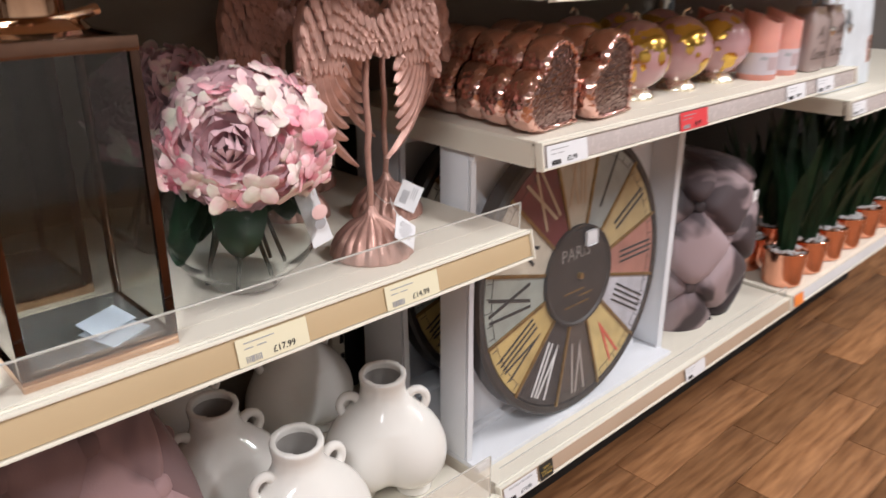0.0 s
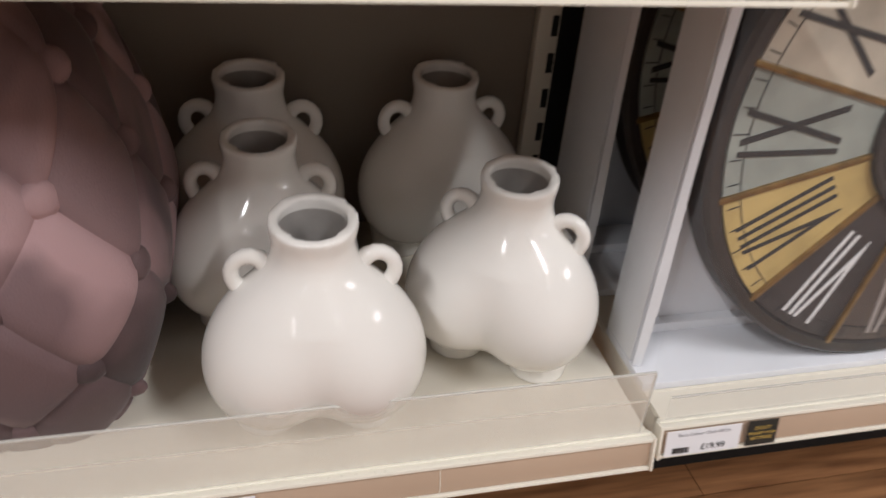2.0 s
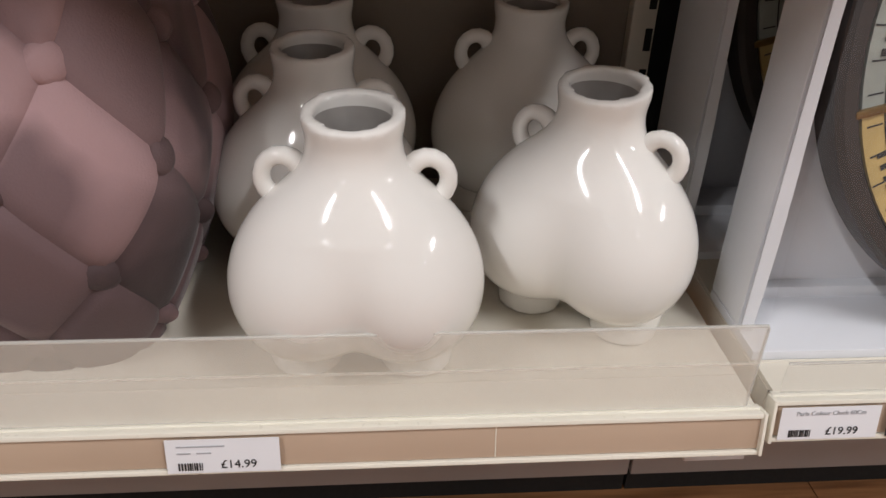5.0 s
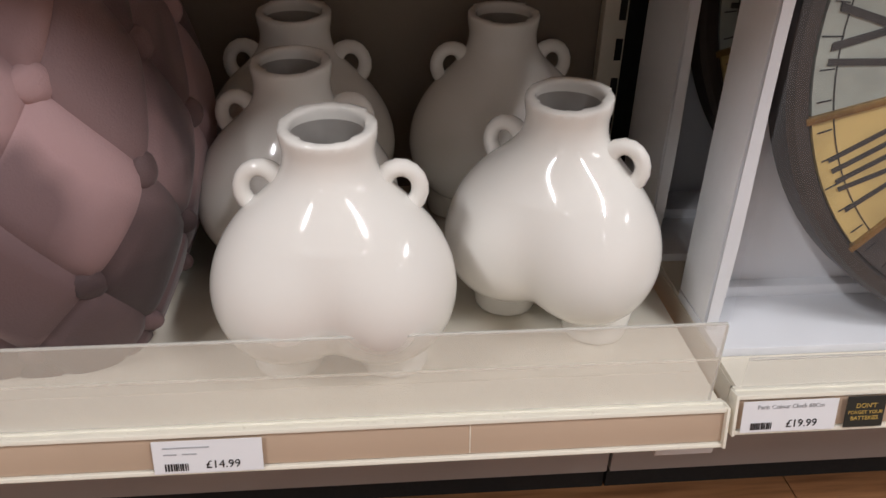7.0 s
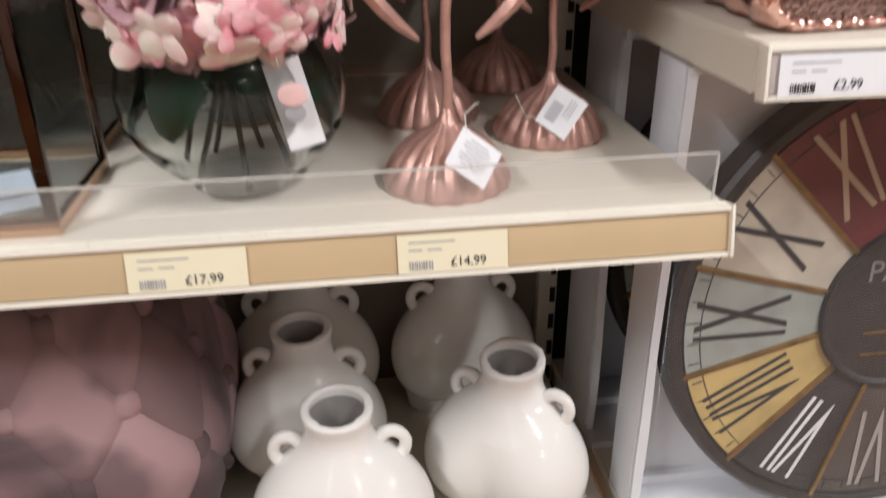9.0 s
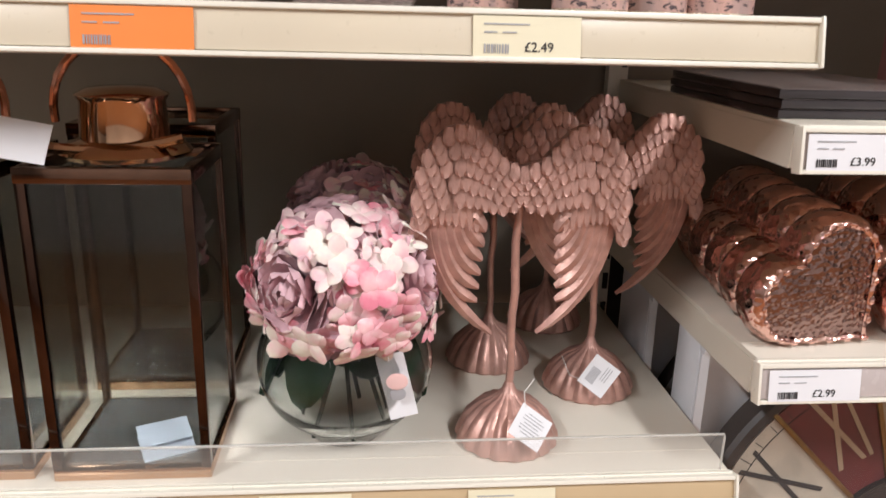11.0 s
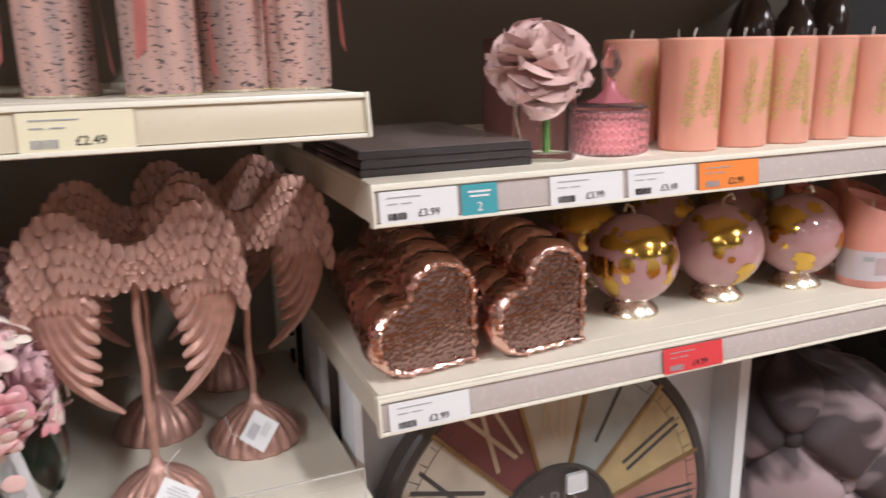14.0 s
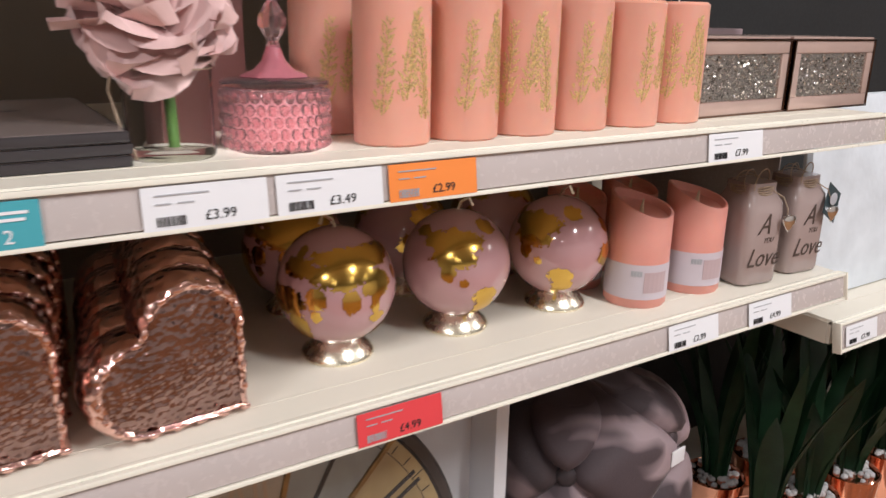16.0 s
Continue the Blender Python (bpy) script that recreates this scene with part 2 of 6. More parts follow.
def lathe(bm, profile, seg=40, cx=0, cy=0, wob=None):
    """Turns (radius, z) pairs round the upright axis; wob(angle, i) scales the radius."""
    rings = []
    for i, (r, z) in enumerate(profile):
        if r < 1e-6:
            rings.append([bm.verts.new((cx, cy, z))])
            continue
        ring = []
        for k in range(seg):
            a = 2 * math.pi * k / seg
            rr = r * (wob(a, i) if wob else 1)
            ring.append(bm.verts.new((cx + rr * math.cos(a), cy + rr * math.sin(a), z)))
        rings.append(ring)
    for p, q in zip(rings, rings[1:]):
        for k in range(seg):
            n = (k + 1) % seg
            if len(p) == 1 and len(q) == 1:
                continue
            if len(p) == 1:
                bm.faces.new((p[0], q[n], q[k]))
            elif len(q) == 1:
                bm.faces.new((p[k], p[n], q[0]))
            else:
                bm.faces.new((p[k], p[n], q[n], q[k]))


def tube(bm, pts, r, seg=8, taper=None):
    pts = [Vector(p) for p in pts]
    rings = []
    u = None
    for i, p in enumerate(pts):
        d = (pts[min(i + 1, len(pts) - 1)] - pts[max(i - 1, 0)]).normalized()
        if u is None:
            u = d.cross(Vector((0, 0, 1)) if abs(d.z) < 0.9 else Vector((1, 0, 0)))
        u = (u - d * u.dot(d)).normalized()
        v = d.cross(u)
        rr = r * (taper(i / (len(pts) - 1)) if taper else 1)
        rings.append([bm.verts.new(p + rr * (math.cos(2 * math.pi * k / seg) * u + math.sin(2 * math.pi * k / seg) * v)) for k in range(seg)])
    for p, q in zip(rings, rings[1:]):
        for k in range(seg):
            n = (k + 1) % seg
            bm.faces.new((p[k], p[n], q[n], q[k]))
    bm.faces.new(rings[0])
    bm.faces.new(rings[-1][::-1])


def bead(bm, c, rx, ry, rz, u=14, v=9):
    made = bmesh.ops.create_uvsphere(bm, u_segments=u, v_segments=v, radius=1.0)["verts"]
    bmesh.ops.scale(bm, verts=made, vec=(rx, ry, rz))
    bmesh.ops.translate(bm, verts=made, vec=c)
    return made


def mesh_of(name, bm, material, smooth=True, angle=40):
    bmesh.ops.recalc_face_normals(bm, faces=bm.faces)
    me = bpy.data.meshes.new(name)
    if smooth:
        for f in bm.faces:
            f.smooth = True
        lim = radians(angle)
        for e in bm.edges:
            if len(e.link_faces) == 2 and e.calc_face_angle(0) > lim:
                e.smooth = False
    bm.to_mesh(me)
    bm.free()
    me.materials.append(material)
    return me


def thing(name, m, label, category, group="", kind=""):
    ob = new(name)
    ob.empty_display_size = 0.02
    ob.matrix_world = m
    return tagged(ob, label, category, group, kind)


def part(name, bm, material, parent, label="", smooth=True, angle=40, shadow=True):
    me = bm if isinstance(bm, bpy.types.Mesh) else mesh_of(name, bm, material, smooth, angle)
    ob = new(name, me)
    ob.parent = parent
    ob.visible_shadow = shadow
    if label:
        ob["label"] = label
    return ob


def solid(name, bm, material, label="", category="", kind="structure", smooth=True, m=None):
    ob = new(name, mesh_of(name, bm, material, smooth))
    if m is not None:
        ob.matrix_world = m
    return tagged(ob, label, category, "", kind)


def words(body, size, extrude=0.0002, squeeze=1.0, align="LEFT"):
    """The built-in font's letters as a mesh, in the xz plane, facing -y."""
    cu = bpy.data.curves.new("letters", "FONT")
    cu.body, cu.size, cu.extrude, cu.align_x, cu.resolution_u = body, size, extrude, align, 3
    tmp = new("letters_tmp", cu)
    bpy.context.view_layer.update()
    me = bpy.data.meshes.new_from_object(tmp.evaluated_get(bpy.context.evaluated_depsgraph_get()))
    bpy.data.objects.remove(tmp)
    bpy.data.curves.remove(cu)
    me.transform(pose(0, 0, 0, 90) @ Matrix.Diagonal((squeeze, 1, 1, 1)))
    return me


def lettering(name, body, size, material, parent, m, squeeze=1.0, align="LEFT", label=""):
    me = words(body, size, squeeze=squeeze, align=align)
    me.transform(m)
    me.materials.clear()
    me.materials.append(material)
    return part(name, me, material, parent, label)


def surface_net(sdf, lo, hi, h):
    """A quad mesh of the zero level of sdf over a grid: one vertex a crossed cell."""
    n = [int(math.ceil((b - a) / h)) + 1 for a, b in zip(lo, hi)]
    ax = [lo[i] + h * np.arange(n[i]) for i in range(3)]
    X, Y, Z = np.meshgrid(*ax, indexing="ij")
    f = sdf(X, Y, Z)
    s = f < 0
    acc = np.zeros(tuple(k - 1 for k in n) + (3,))
    cnt = np.zeros(tuple(k - 1 for k in n))
    corners = [(i, j, k) for i in (0, 1) for j in (0, 1) for k in (0, 1)]

    def cell(a, c):
        return a[c[0]:n[0] - 1 + c[0], c[1]:n[1] - 1 + c[1], c[2]:n[2] - 1 + c[2]]

    for c in corners:
        for d in range(3):
            if c[d]:
                continue
            e = list(c)
            e[d] = 1
            fa, fb = cell(f, c), cell(f, e)
            hit = (fa < 0) != (fb < 0)
            t = np.where(hit, fa / np.where(hit, fa - fb, 1), 0)
            for q in range(3):
                acc[..., q] += np.where(hit, c[q] + (t if q == d else 0), 0)
            cnt += hit
    live = cnt > 0
    ids = -np.ones(live.shape, int)
    ids[live] = np.arange(live.sum())
    idx = np.argwhere(live)
    verts = np.array(lo) + h * (idx + acc[live] / cnt[live][:, None])
    faces = []
    for d in range(3):
        u, v = (d + 1) % 3, (d + 2) % 3
        sl = [slice(1, n[q] - 1) for q in range(3)]
        sa, sb = list(sl), list(sl)
        sa[d], sb[d] = slice(0, n[d] - 1), slice(1, n[d])
        a, b = s[tuple(sa)], s[tuple(sb)]
        pos = np.argwhere(a != b)
        flip = a[a != b]
        off = np.array([1, 1, 1])
        off[d] = 0
        pos = pos + off
        for p, fl in zip(pos, flip):
            q = []
            for du, dv in ((-1, -1), (0, -1), (0, 0), (-1, 0)):
                r = p.copy()
                r[u] += du
                r[v] += dv
                q.append(int(ids[tuple(r)]))
            faces.append(q if fl else q[::-1])
    return verts, faces


# ---- setting ----
bm = bmesh.new()
box(bm, 2.5, -1.5, -0.03, 14, 9, 0.05)
floor = solid("floor", bm, M_GROUT, "dark walnut-effect vinyl plank floor of the shop aisle", "floor")
bm = bmesh.new()
box(bm, 2.5, -1.5, 3.25, 14, 9, 0.1)
for k in range(-7, 8):
    box(bm, 2.5 + k * 0.9, -1.5, 3.196, 0.025, 9, 0.012)
for k in range(-5, 6):
    box(bm, 2.5, -1.5 + k * 0.9, 3.193, 14, 0.025, 0.012)
solid("ceiling", bm, M_CEIL, "white suspended tile ceiling", "ceiling")
for nm, args in (("wall_south", (2.5, -6.05, 1.6, 14, 0.1, 3.2)), ("wall_north", (2.5, 3.05, 1.6, 14, 0.1, 3.2)), ("wall_west", (-4.55, -1.5, 1.6, 0.1, 9, 3.2)), ("wall_east", (9.55, -1.5, 1.6, 0.1, 9, 3.2))):
    bm = bmesh.new()
    box(bm, *args)
    solid(nm, bm, M_WALL, "plain painted shop wall", "wall")
bm = bmesh.new()
box(bm, 2.5, -2.9, 0.9, 9, 0.5, 1.8)
solid("wall_opposite", bm, M_WALL, "plain run of units across the aisle", "wall")


def strip_light(x, y, length):
    t = thing("strip_light", pose(x, y, 3.03), "white fluorescent strip light hung below the ceiling", "lamp", "ceiling strip lights")
    bm = bmesh.new()
    box(bm, 0, 0, 0.05, 0.18, length + 0.1, 0.05, 0.008)
    part("housing", bm, M_LAMPBODY, t)
    for s in (-0.4, 0.4):
        bm = bmesh.new()
        tube(bm, [(0, s * length, 0.07), (0, s * length, 0.17)], 0.004)
        part("hanger", bm, M_LAMPBODY, t)
    return t


for ly, length, watts in LAMP_ROWS:
    for lx in LAMP_X:
        strip_light(lx, ly, length)

# bay limits along the run and the back of the shelving
X_A0, X_AB, X_BC, X_C1 = -0.40, 0.873, 2.012, 3.25
Y_BACK = 1.376


def back_panel(name, x0, x1, z0, z1, material, label):
    bm = bmesh.new()
    box(bm, (x0 + x1) / 2, Y_BACK + 0.012, (z0 + z1) / 2, x1 - x0 - 0.004, 0.02, z1 - z0)
    return solid(name, bm, material, label, "back panel")


back_panel("back_panel_1", X_A0, X_AB, 0.1, 2.0, M_BACK, "plain beige steel back panel of the shelving")
back_panel("back_panel_2", X_AB, X_BC, 0.98, 2.0, M_BACK, "plain beige steel back panel of the shelving")
back_panel("back_panel_3", X_AB, X_BC, 0.1, 0.976, M_BLACK, "black back panel behind the low compartment")
back_panel("back_panel_4", X_BC, X_C1, 0.1, 2.0, M_BLACK, "black back panel of the neighbouring bay")


def upright(x, x_slots):
    t = thing("shelf_upright", pose(x, Y_BACK - 0.012, 0), "cream steel shelving upright with a row of black slots", "shelf upright", "shelving uprights")
    bm = bmesh.new()
    box(bm, 0, 0, 1.0, 0.03, 0.02, 2.0, 0.002)
    part("post", bm, M_SHELF, t)
    bm = bmesh.new()
    for k in range(38):
        box(bm, x_slots, -0.0095, 0.10 + k * 0.050, 0.0085, 0.004, 0.027)
    part("slotted_face", bm, M_SLOT, t, "black slots")["kind"] = "stuff"
    return t


for x in (X_A0, X_AB, X_BC, X_C1):
    upright(x, 0.008)


# ---- shelving ----
def shelf(x0, x1, y, z, strip_mat, label, h=0.039, lean=0.008, riser=0.0, ends=(True, True), joint=None, lip=0.006):
    """A shelf with its top at z: tray, upturned lip, ticket strip on the front and an acrylic riser where there is one."""
    w, cx = x1 - x0, (x0 + x1) / 2
    t = thing("shelf", pose(cx, 0, z), label, "shelf", "shelves")
    bm = bmesh.new()
    depth = Y_BACK - 0.024 - y - 0.012
    box(bm, 0, y + 0.012 + depth / 2, -0.004, w - 0.006, depth, 0.008, 0.001)
    box(bm, 0, y + 0.016, -0.021, w - 0.006, 0.006, 0.034)
    for s in (-1, 1):
        box(bm, s * (w / 2 - 0.004), y + 0.014 + depth / 2, -0.022, 0.004, depth - 0.01, 0.034)
    box(bm, 0, y + 0.05, -0.0005, w - 0.01, 0.002, 0.0022)
    part("board", bm, M_SHELF, t)
    # ticket strip, leaning back a little towards its top
    bm = bmesh.new()
    rot = Matrix.Translation((0, y, 0)) @ pose(0, 0, 0, math.degrees(math.atan2(-lean, h)))
    box(bm, 0, 0.004, -h / 2, w, 0.004, h - 0.008, 0.0005, rot)
    part("ticket_strip", bm, strip_mat, t, "plastic ticket strip")
    bm = bmesh.new()
    box(bm, 0, 0.003, -0.002, w, 0.009, 0.0045, 0.001, rot)
    box(bm, 0, 0.0035, -h + 0.001, w, 0.008, 0.004, 0.001, rot)
    box(bm, 0, 0.010, 0.0005, w, 0.007, 0.003, 0.001, rot)
    part("strip_edge", bm, M_LIP, t, "pale plastic strip edging")
    if joint is not None:
        bm = bmesh.new()
        box(bm, joint - cx, 0.0018, -h / 2, 0.0008, 0.001, h - 0.01, 0, rot)
        part("strip_joint", bm, M_LIP, t)
    for s, on in zip((-1, 1), ends):
        if on:
            bm = bmesh.new()
            box(bm, s * (w / 2 + 0.001), 0.004, -h / 2, 0.003, 0.014, h + 0.002, 0.001, rot)
            part("end_cap", bm, M_LIP, t, "clear plastic end cap")
    if riser:
        bm = bmesh.new()
        box(bm, -0.004, y + 0.008, riser / 2 + 0.002, w - 0.02, 0.0022, riser, 0.0005)
        if riser > 0.06:
            box(bm, -0.004, y + 0.0058, riser * 0.60, w - 0.02, 0.0015, 0.002, 0.0004)
        stop = part("riser", bm, G_MILKY if riser > 0.06 else G_RISER, t, "clear acrylic product stop", shadow=False)
        bm = bmesh.new()
        box(bm, -0.004, y + 0.008, riser + 0.0030, w - 0.02, 0.0026, 0.0018, 0.0004)
        box(bm, w / 2 - 0.0135, y + 0.008, riser / 2 + 0.002, 0.0016, 0.0026, riser - 0.001, 0.0004)
        part("cut_edge", bm, G_RISEREDGE, stop, "polished acrylic edge", shadow=False)
    return t


Z = {"A1": 0.368, "A2": 0.864, "A3": 1.308, "B1": 0.376, "B2": 0.994, "B3": 1.219, "C1": 0.382, "C2": 0.912}
shelf(X_A0, X_AB, 0.902, Z["A1"], M_STRIP_TAN, "cream base shelf with a tan ticket strip and acrylic stop", riser=0.082, joint=0.649)
shelf(X_A0, X_AB, 0.858, Z["A2"], M_STRIP_GOLD, "cream steel shelf with a sandy ticket strip and acrylic stop", lean=0.010, h=0.042, riser=0.040)
shelf(X_A0, 0.866, 0.824, Z["A3"], M_STRIP_CREAM, "cream steel shelf with a pale ticket strip", lean=0.008)
shelf(0.884, 2.03, 0.908, Z["B1"], M_STRIP_TAN, "cream base shelf with a tan ticket strip", riser=0.03)
shelf(X_AB, 2.008, 0.844, Z["B2"], M_STRIP_GREY, "cream steel shelf with a mauve-grey ticket strip", lean=0.006)
shelf(X_AB, 2.026, 0.836, Z["B3"], M_STRIP_GREY, "cream steel shelf with a mauve-grey ticket strip", lean=0.005)
shelf(2.034, X_C1, 0.905, Z["C1"], M_WHITE, "white base shelf of the neighbouring bay")
shelf(2.022, X_C1, 0.846, Z["C2"], M_STRIP_GREY, "cream shelf of the neighbouring bay", h=0.045)
for x0, x1 in ((X_A0, X_AB), (X_AB + 0.004, X_BC), (X_BC + 0.004, X_C1)):
    t = thing("kick_plate", pose((x0 + x1) / 2, 1.135, 0), "pale kick plate under the base shelf", "kick plate", "kick plates")
    bm = bmesh.new()
    box(bm, 0, 0.006, 0.19, x1 - x0, 0.012, 0.30, 0.002)
    part("plate", bm, M_FRONT, t)
    # black strip drawn in place of the shadowed slit between plate and floor
    bm = bmesh.new()
    box(bm, 0, 0.015, 0.02, x1 - x0, 0.012, 0.04)
    part("shadow_gap", bm, M_SLOT, t, "black strip standing in for the shadow gap at the floor")
# out-of-view shelves, added to keep ceiling light off the upper back panels
shelf(X_A0, X_AB, 0.82, 1.64, M_STRIP_CREAM, "unseen cream top shelf added to shade the jars' compartment")
shelf(X_AB, 2.012, 0.82, 1.58, M_STRIP_GREY, "unseen cream top shelf added to shade the candles' compartment")


t = thing("base_bracket", pose(0.872, 0.955, 0.285), "small white steel base bracket with two black slots", "bracket")
bm = bmesh.new()
box(bm, 0, 0, 0, 0.060, 0.006, 0.050, 0.002)
part("plate", bm, M_WHITE, t)
for dx in (-0.008, 0.008):
    bm = bmesh.new()
    box(bm, dx, -0.0035, 0.012, 0.006, 0.002, 0.016)
    part("slot", bm, M_SLOT, t)


# ---- price labels ----
def ticket(x0, x1, z_top, y, price="", paper=None, h=0.031, lean=0.0, barcode=True, big="", group="price labels", label="", size=0.0105, extra=()):
    w = x1 - x0
    paper = paper or M_PAPER
    lab = label or ("white paper price label reading " + price)
    t = thing("price_label", pose(x0, y, z_top, lean), lab, "price label", group)
    bm = bmesh.new()
    box(bm, w / 2, 0, -h / 2, w, 0.0007, h)
    part("card", bm, paper, t, smooth=False)
    if barcode:
        bm = bmesh.new()
        r = random.Random(int(x0 * 1000))
        x = w * 0.10
        while x < w * 0.32:
            bw = r.choice((0.0006, 0.001, 0.0014))
            box(bm, x + bw / 2, -0.0008, -h * 0.80, bw, 0.0004, h * 0.22)
            x += bw + r.choice((0.0006, 0.001))
        part("barcode", bm, M_GREYINK if paper is not M_PAPER else M_INK, t)["kind"] = "stuff"
        bm = bmesh.new()
        for k, (a, c) in () if extra else enumerate(((0.10, 0.52), (0.10, 0.22), (0.27, 0.40))):
            box(bm, w * (a + c) / 2, -0.0008, -h * (0.20, 0.40, 0.40)[k], w * (c - a), 0.0004, 0.0011)
        if extra:
            bm.free()
        else:
            part("small_print", bm, M_GREYINK, t)["kind"] = "stuff"
    if price:
        lettering("price", price, size, M_INK, t, pose(w * 0.47, -0.0008, -h * 0.86), 1.0)
    for body, fx, fz, sz, ink in extra:
        lettering("print", body, sz, ink, t, pose(w * fx, -0.0008, -h * fz), 1.0, "CENTER")
    return t


P_YELLOW = "pale yellow paper price label reading "
L2 = -13.0
ticket(0.398, 0.486, 0.857, 0.8565, "£17.99", M_PAPER_Y, lean=L2, label=P_YELLOW + "£17.99 on the shelf edge")
ticket(0.600, 0.687, 0.857, 0.8565, "£14.99", M_PAPER_Y, lean=L2, label=P_YELLOW + "£14.99 on the shelf edge")
ticket(0.386, 0.475, 0.3625, 0.8985, "£14.99", lean=-11.0, label="white paper price label reading £14.99 on the base shelf")
ticket(0.889, 0.976, 0.371, 0.9045, "£19.99", lean=-11.0, extra=(("Paris Colour Clock 60Cm", 0.5, 0.24, 0.0058, M_GREYINK),), label="white paper price label reading £19.99 under the clocks")
ticket(0.984, 1.020, 0.372, 0.9042, "", M_BLKCARD, barcode=False, lean=-11.0, label="black reminder card about batteries on the shelf edge", extra=(("DON'T", 0.5, 0.36, 0.0062, M_GOLDINK), ("FORGET YOUR", 0.5, 0.56, 0.0048, M_GOLDINK), ("BATTERIES", 0.5, 0.76, 0.0055, M_GOLDINK)))
ticket(0.584, 0.669, 1.303, 0.8225, "£2.49", M_PAPER_Y, lean=-9.0, label=P_YELLOW + "£2.49 on the shelf edge")
ticket(0.285, 0.374, 1.303, 0.8225, "", M_ORANGE, lean=-9.0, label="bright orange offer ticket on the shelf edge")
ticket(0.878, 0.960, 1.2135, 0.835, "£3.99", lean=-7.0)
teal = ticket(0.964, 1.004, 1.2135, 0.835, "", M_TEAL, barcode=False, lean=-7.0, label="teal multi-buy ticket reading 2 on the shelf edge", extra=(("2", 0.5, 0.88, 0.013, M_PAPER),))
for dz, wide in ((0.0075, 0.026), (0.0120, 0.022)):
    bm = bmesh.new()
    box(bm, 0.020, -0.0008, -dz, wide, 0.0004, 0.0020)
    part("small_print", bm, M_PAPER, teal)
ticket(1.066, 1.157, 1.2135, 0.835, "£3.99", lean=-7.0)
ticket(1.164, 1.255, 1.2135, 0.835, "£3.49", lean=-7.0)
ticket(1.261, 1.349, 1.2135, 0.8345, "£2.99", M_ORANGE, lean=-7.0, label="orange offer price ticket reading £2.99 on the shelf edge")
ticket(1.662, 1.757, 1.2135, 0.835, "£7.99", lean=-7.0)
ticket(0.882, 0.974, 0.988, 0.8425, "£2.99", lean=-9.0)
ticket(1.232, 1.322, 0.988, 0.842, "£4.99", M_RED, lean=-9.0, label="red offer price ticket reading £4.99 on the shelf edge")
ticket(1.640, 1.729, 0.988, 0.8425, "£2.99", lean=-9.0)
ticket(1.789, 1.879, 0.988, 0.8425, "£4.99", lean=-9.0)
ticket(2.036, 2.120, 0.905, 0.8435, "£7.99", lean=-9.0)
ticket(1.49, 1.575, 0.371, 0.9045, "", lean=-11.0, label="white paper price label on the base shelf edge")
ticket(2.045, 2.10, 0.377, 0.9010, "", M_ORANGE, barcode=False, lean=-11.0, label="small orange ticket on the white base shelf")


# ---- base shelf: body-shaped vases ----
def smin(a, b, k):
    h = np.clip(0.5 + 0.5 * (b - a) / k, 0, 1)
    return b * (1 - h) + a * h - k * h * (1 - h)


def ball(X, Y, Z, c, r):
    q = np.sqrt(((X - c[0]) / r[0]) ** 2 + ((Y - c[1]) / r[1]) ** 2 + ((Z - c[2]) / r[2]) ** 2)
    return (q - 1) * min(r)


def rod(X, Y, Z, a, b, ra, rb):
    a, b = np.array(a), np.array(b)
    d = b - a
    t = np.clip(((X - a[0]) * d[0] + (Y - a[1]) * d[1] + (Z - a[2]) * d[2]) / d.dot(d), 0, 1)
    return np.sqrt((X - a[0] - t * d[0]) ** 2 + (Y - a[1] - t * d[1]) ** 2 + (Z - a[2] - t * d[2]) ** 2) - (ra + (rb - ra) * t)


def vase_sdf(X, Y, Z):
    f = ball(X, Y, Z, (-0.0450, -0.016, 0.087), (0.0535, 0.058, 0.057))
    f = smin(f, ball(X, Y, Z, (0.0450, -0.016, 0.087), (0.0535, 0.058, 0.057)), 0.012)
    f = smin(f, ball(X, Y, Z, (0, -0.008, 0.122), (0.080, 0.060, 0.074)), 0.046)
    for s in (-1, 1):
        f = smin(f, rod(X, Y, Z, (s * 0.0470, 0.008, 0.058), (s * 0.0480, 0.004, 0.006), 0.040, 0.0315), 0.005)
    neck = np.sqrt(X ** 2 + (Y * 1.05) ** 2)
    wall = 0.0365 + 0.022 * np.clip((0.204 - Z) / 0.05, 0, 1.0) ** 2 + 0.0022 * np.clip((Z - 0.214) / 0.012, 0, 1)
    f = smin(f, np.maximum(neck - wall, np.maximum((Z - 0.234 - 0.13 * Y) * 0.99, 0.14 - Z)), 0.020)
    hollow = np.minimum(np.maximum(neck - 0.0290, 0.07 - Z), ball(X, Y, Z, (0, 0.002, 0.118), (0.070, 0.050, 0.072)))
    f = np.maximum(f, -hollow)
    return np.maximum(f, 0.0006 - Z)


vv, ff = surface_net(vase_sdf, (-0.115, -0.09, -0.006), (0.115, 0.085, 0.255), 0.0030)
vase_mesh = bpy.data.meshes.new("vase_body")
vase_mesh.from_pydata([tuple(v) for v in vv], [], ff)
for p in vase_mesh.polygons:
    p.use_smooth = True
vase_mesh.materials.append(M_CERAMIC)
vase_mesh.materials.append(M_MOUTHSHADE)
# inner faces get a grey-brown colour that carries the shade inside the mouth
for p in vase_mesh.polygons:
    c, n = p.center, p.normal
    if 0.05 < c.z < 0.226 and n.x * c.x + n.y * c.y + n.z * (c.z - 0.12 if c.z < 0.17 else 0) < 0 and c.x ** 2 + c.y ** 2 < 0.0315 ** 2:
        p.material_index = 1


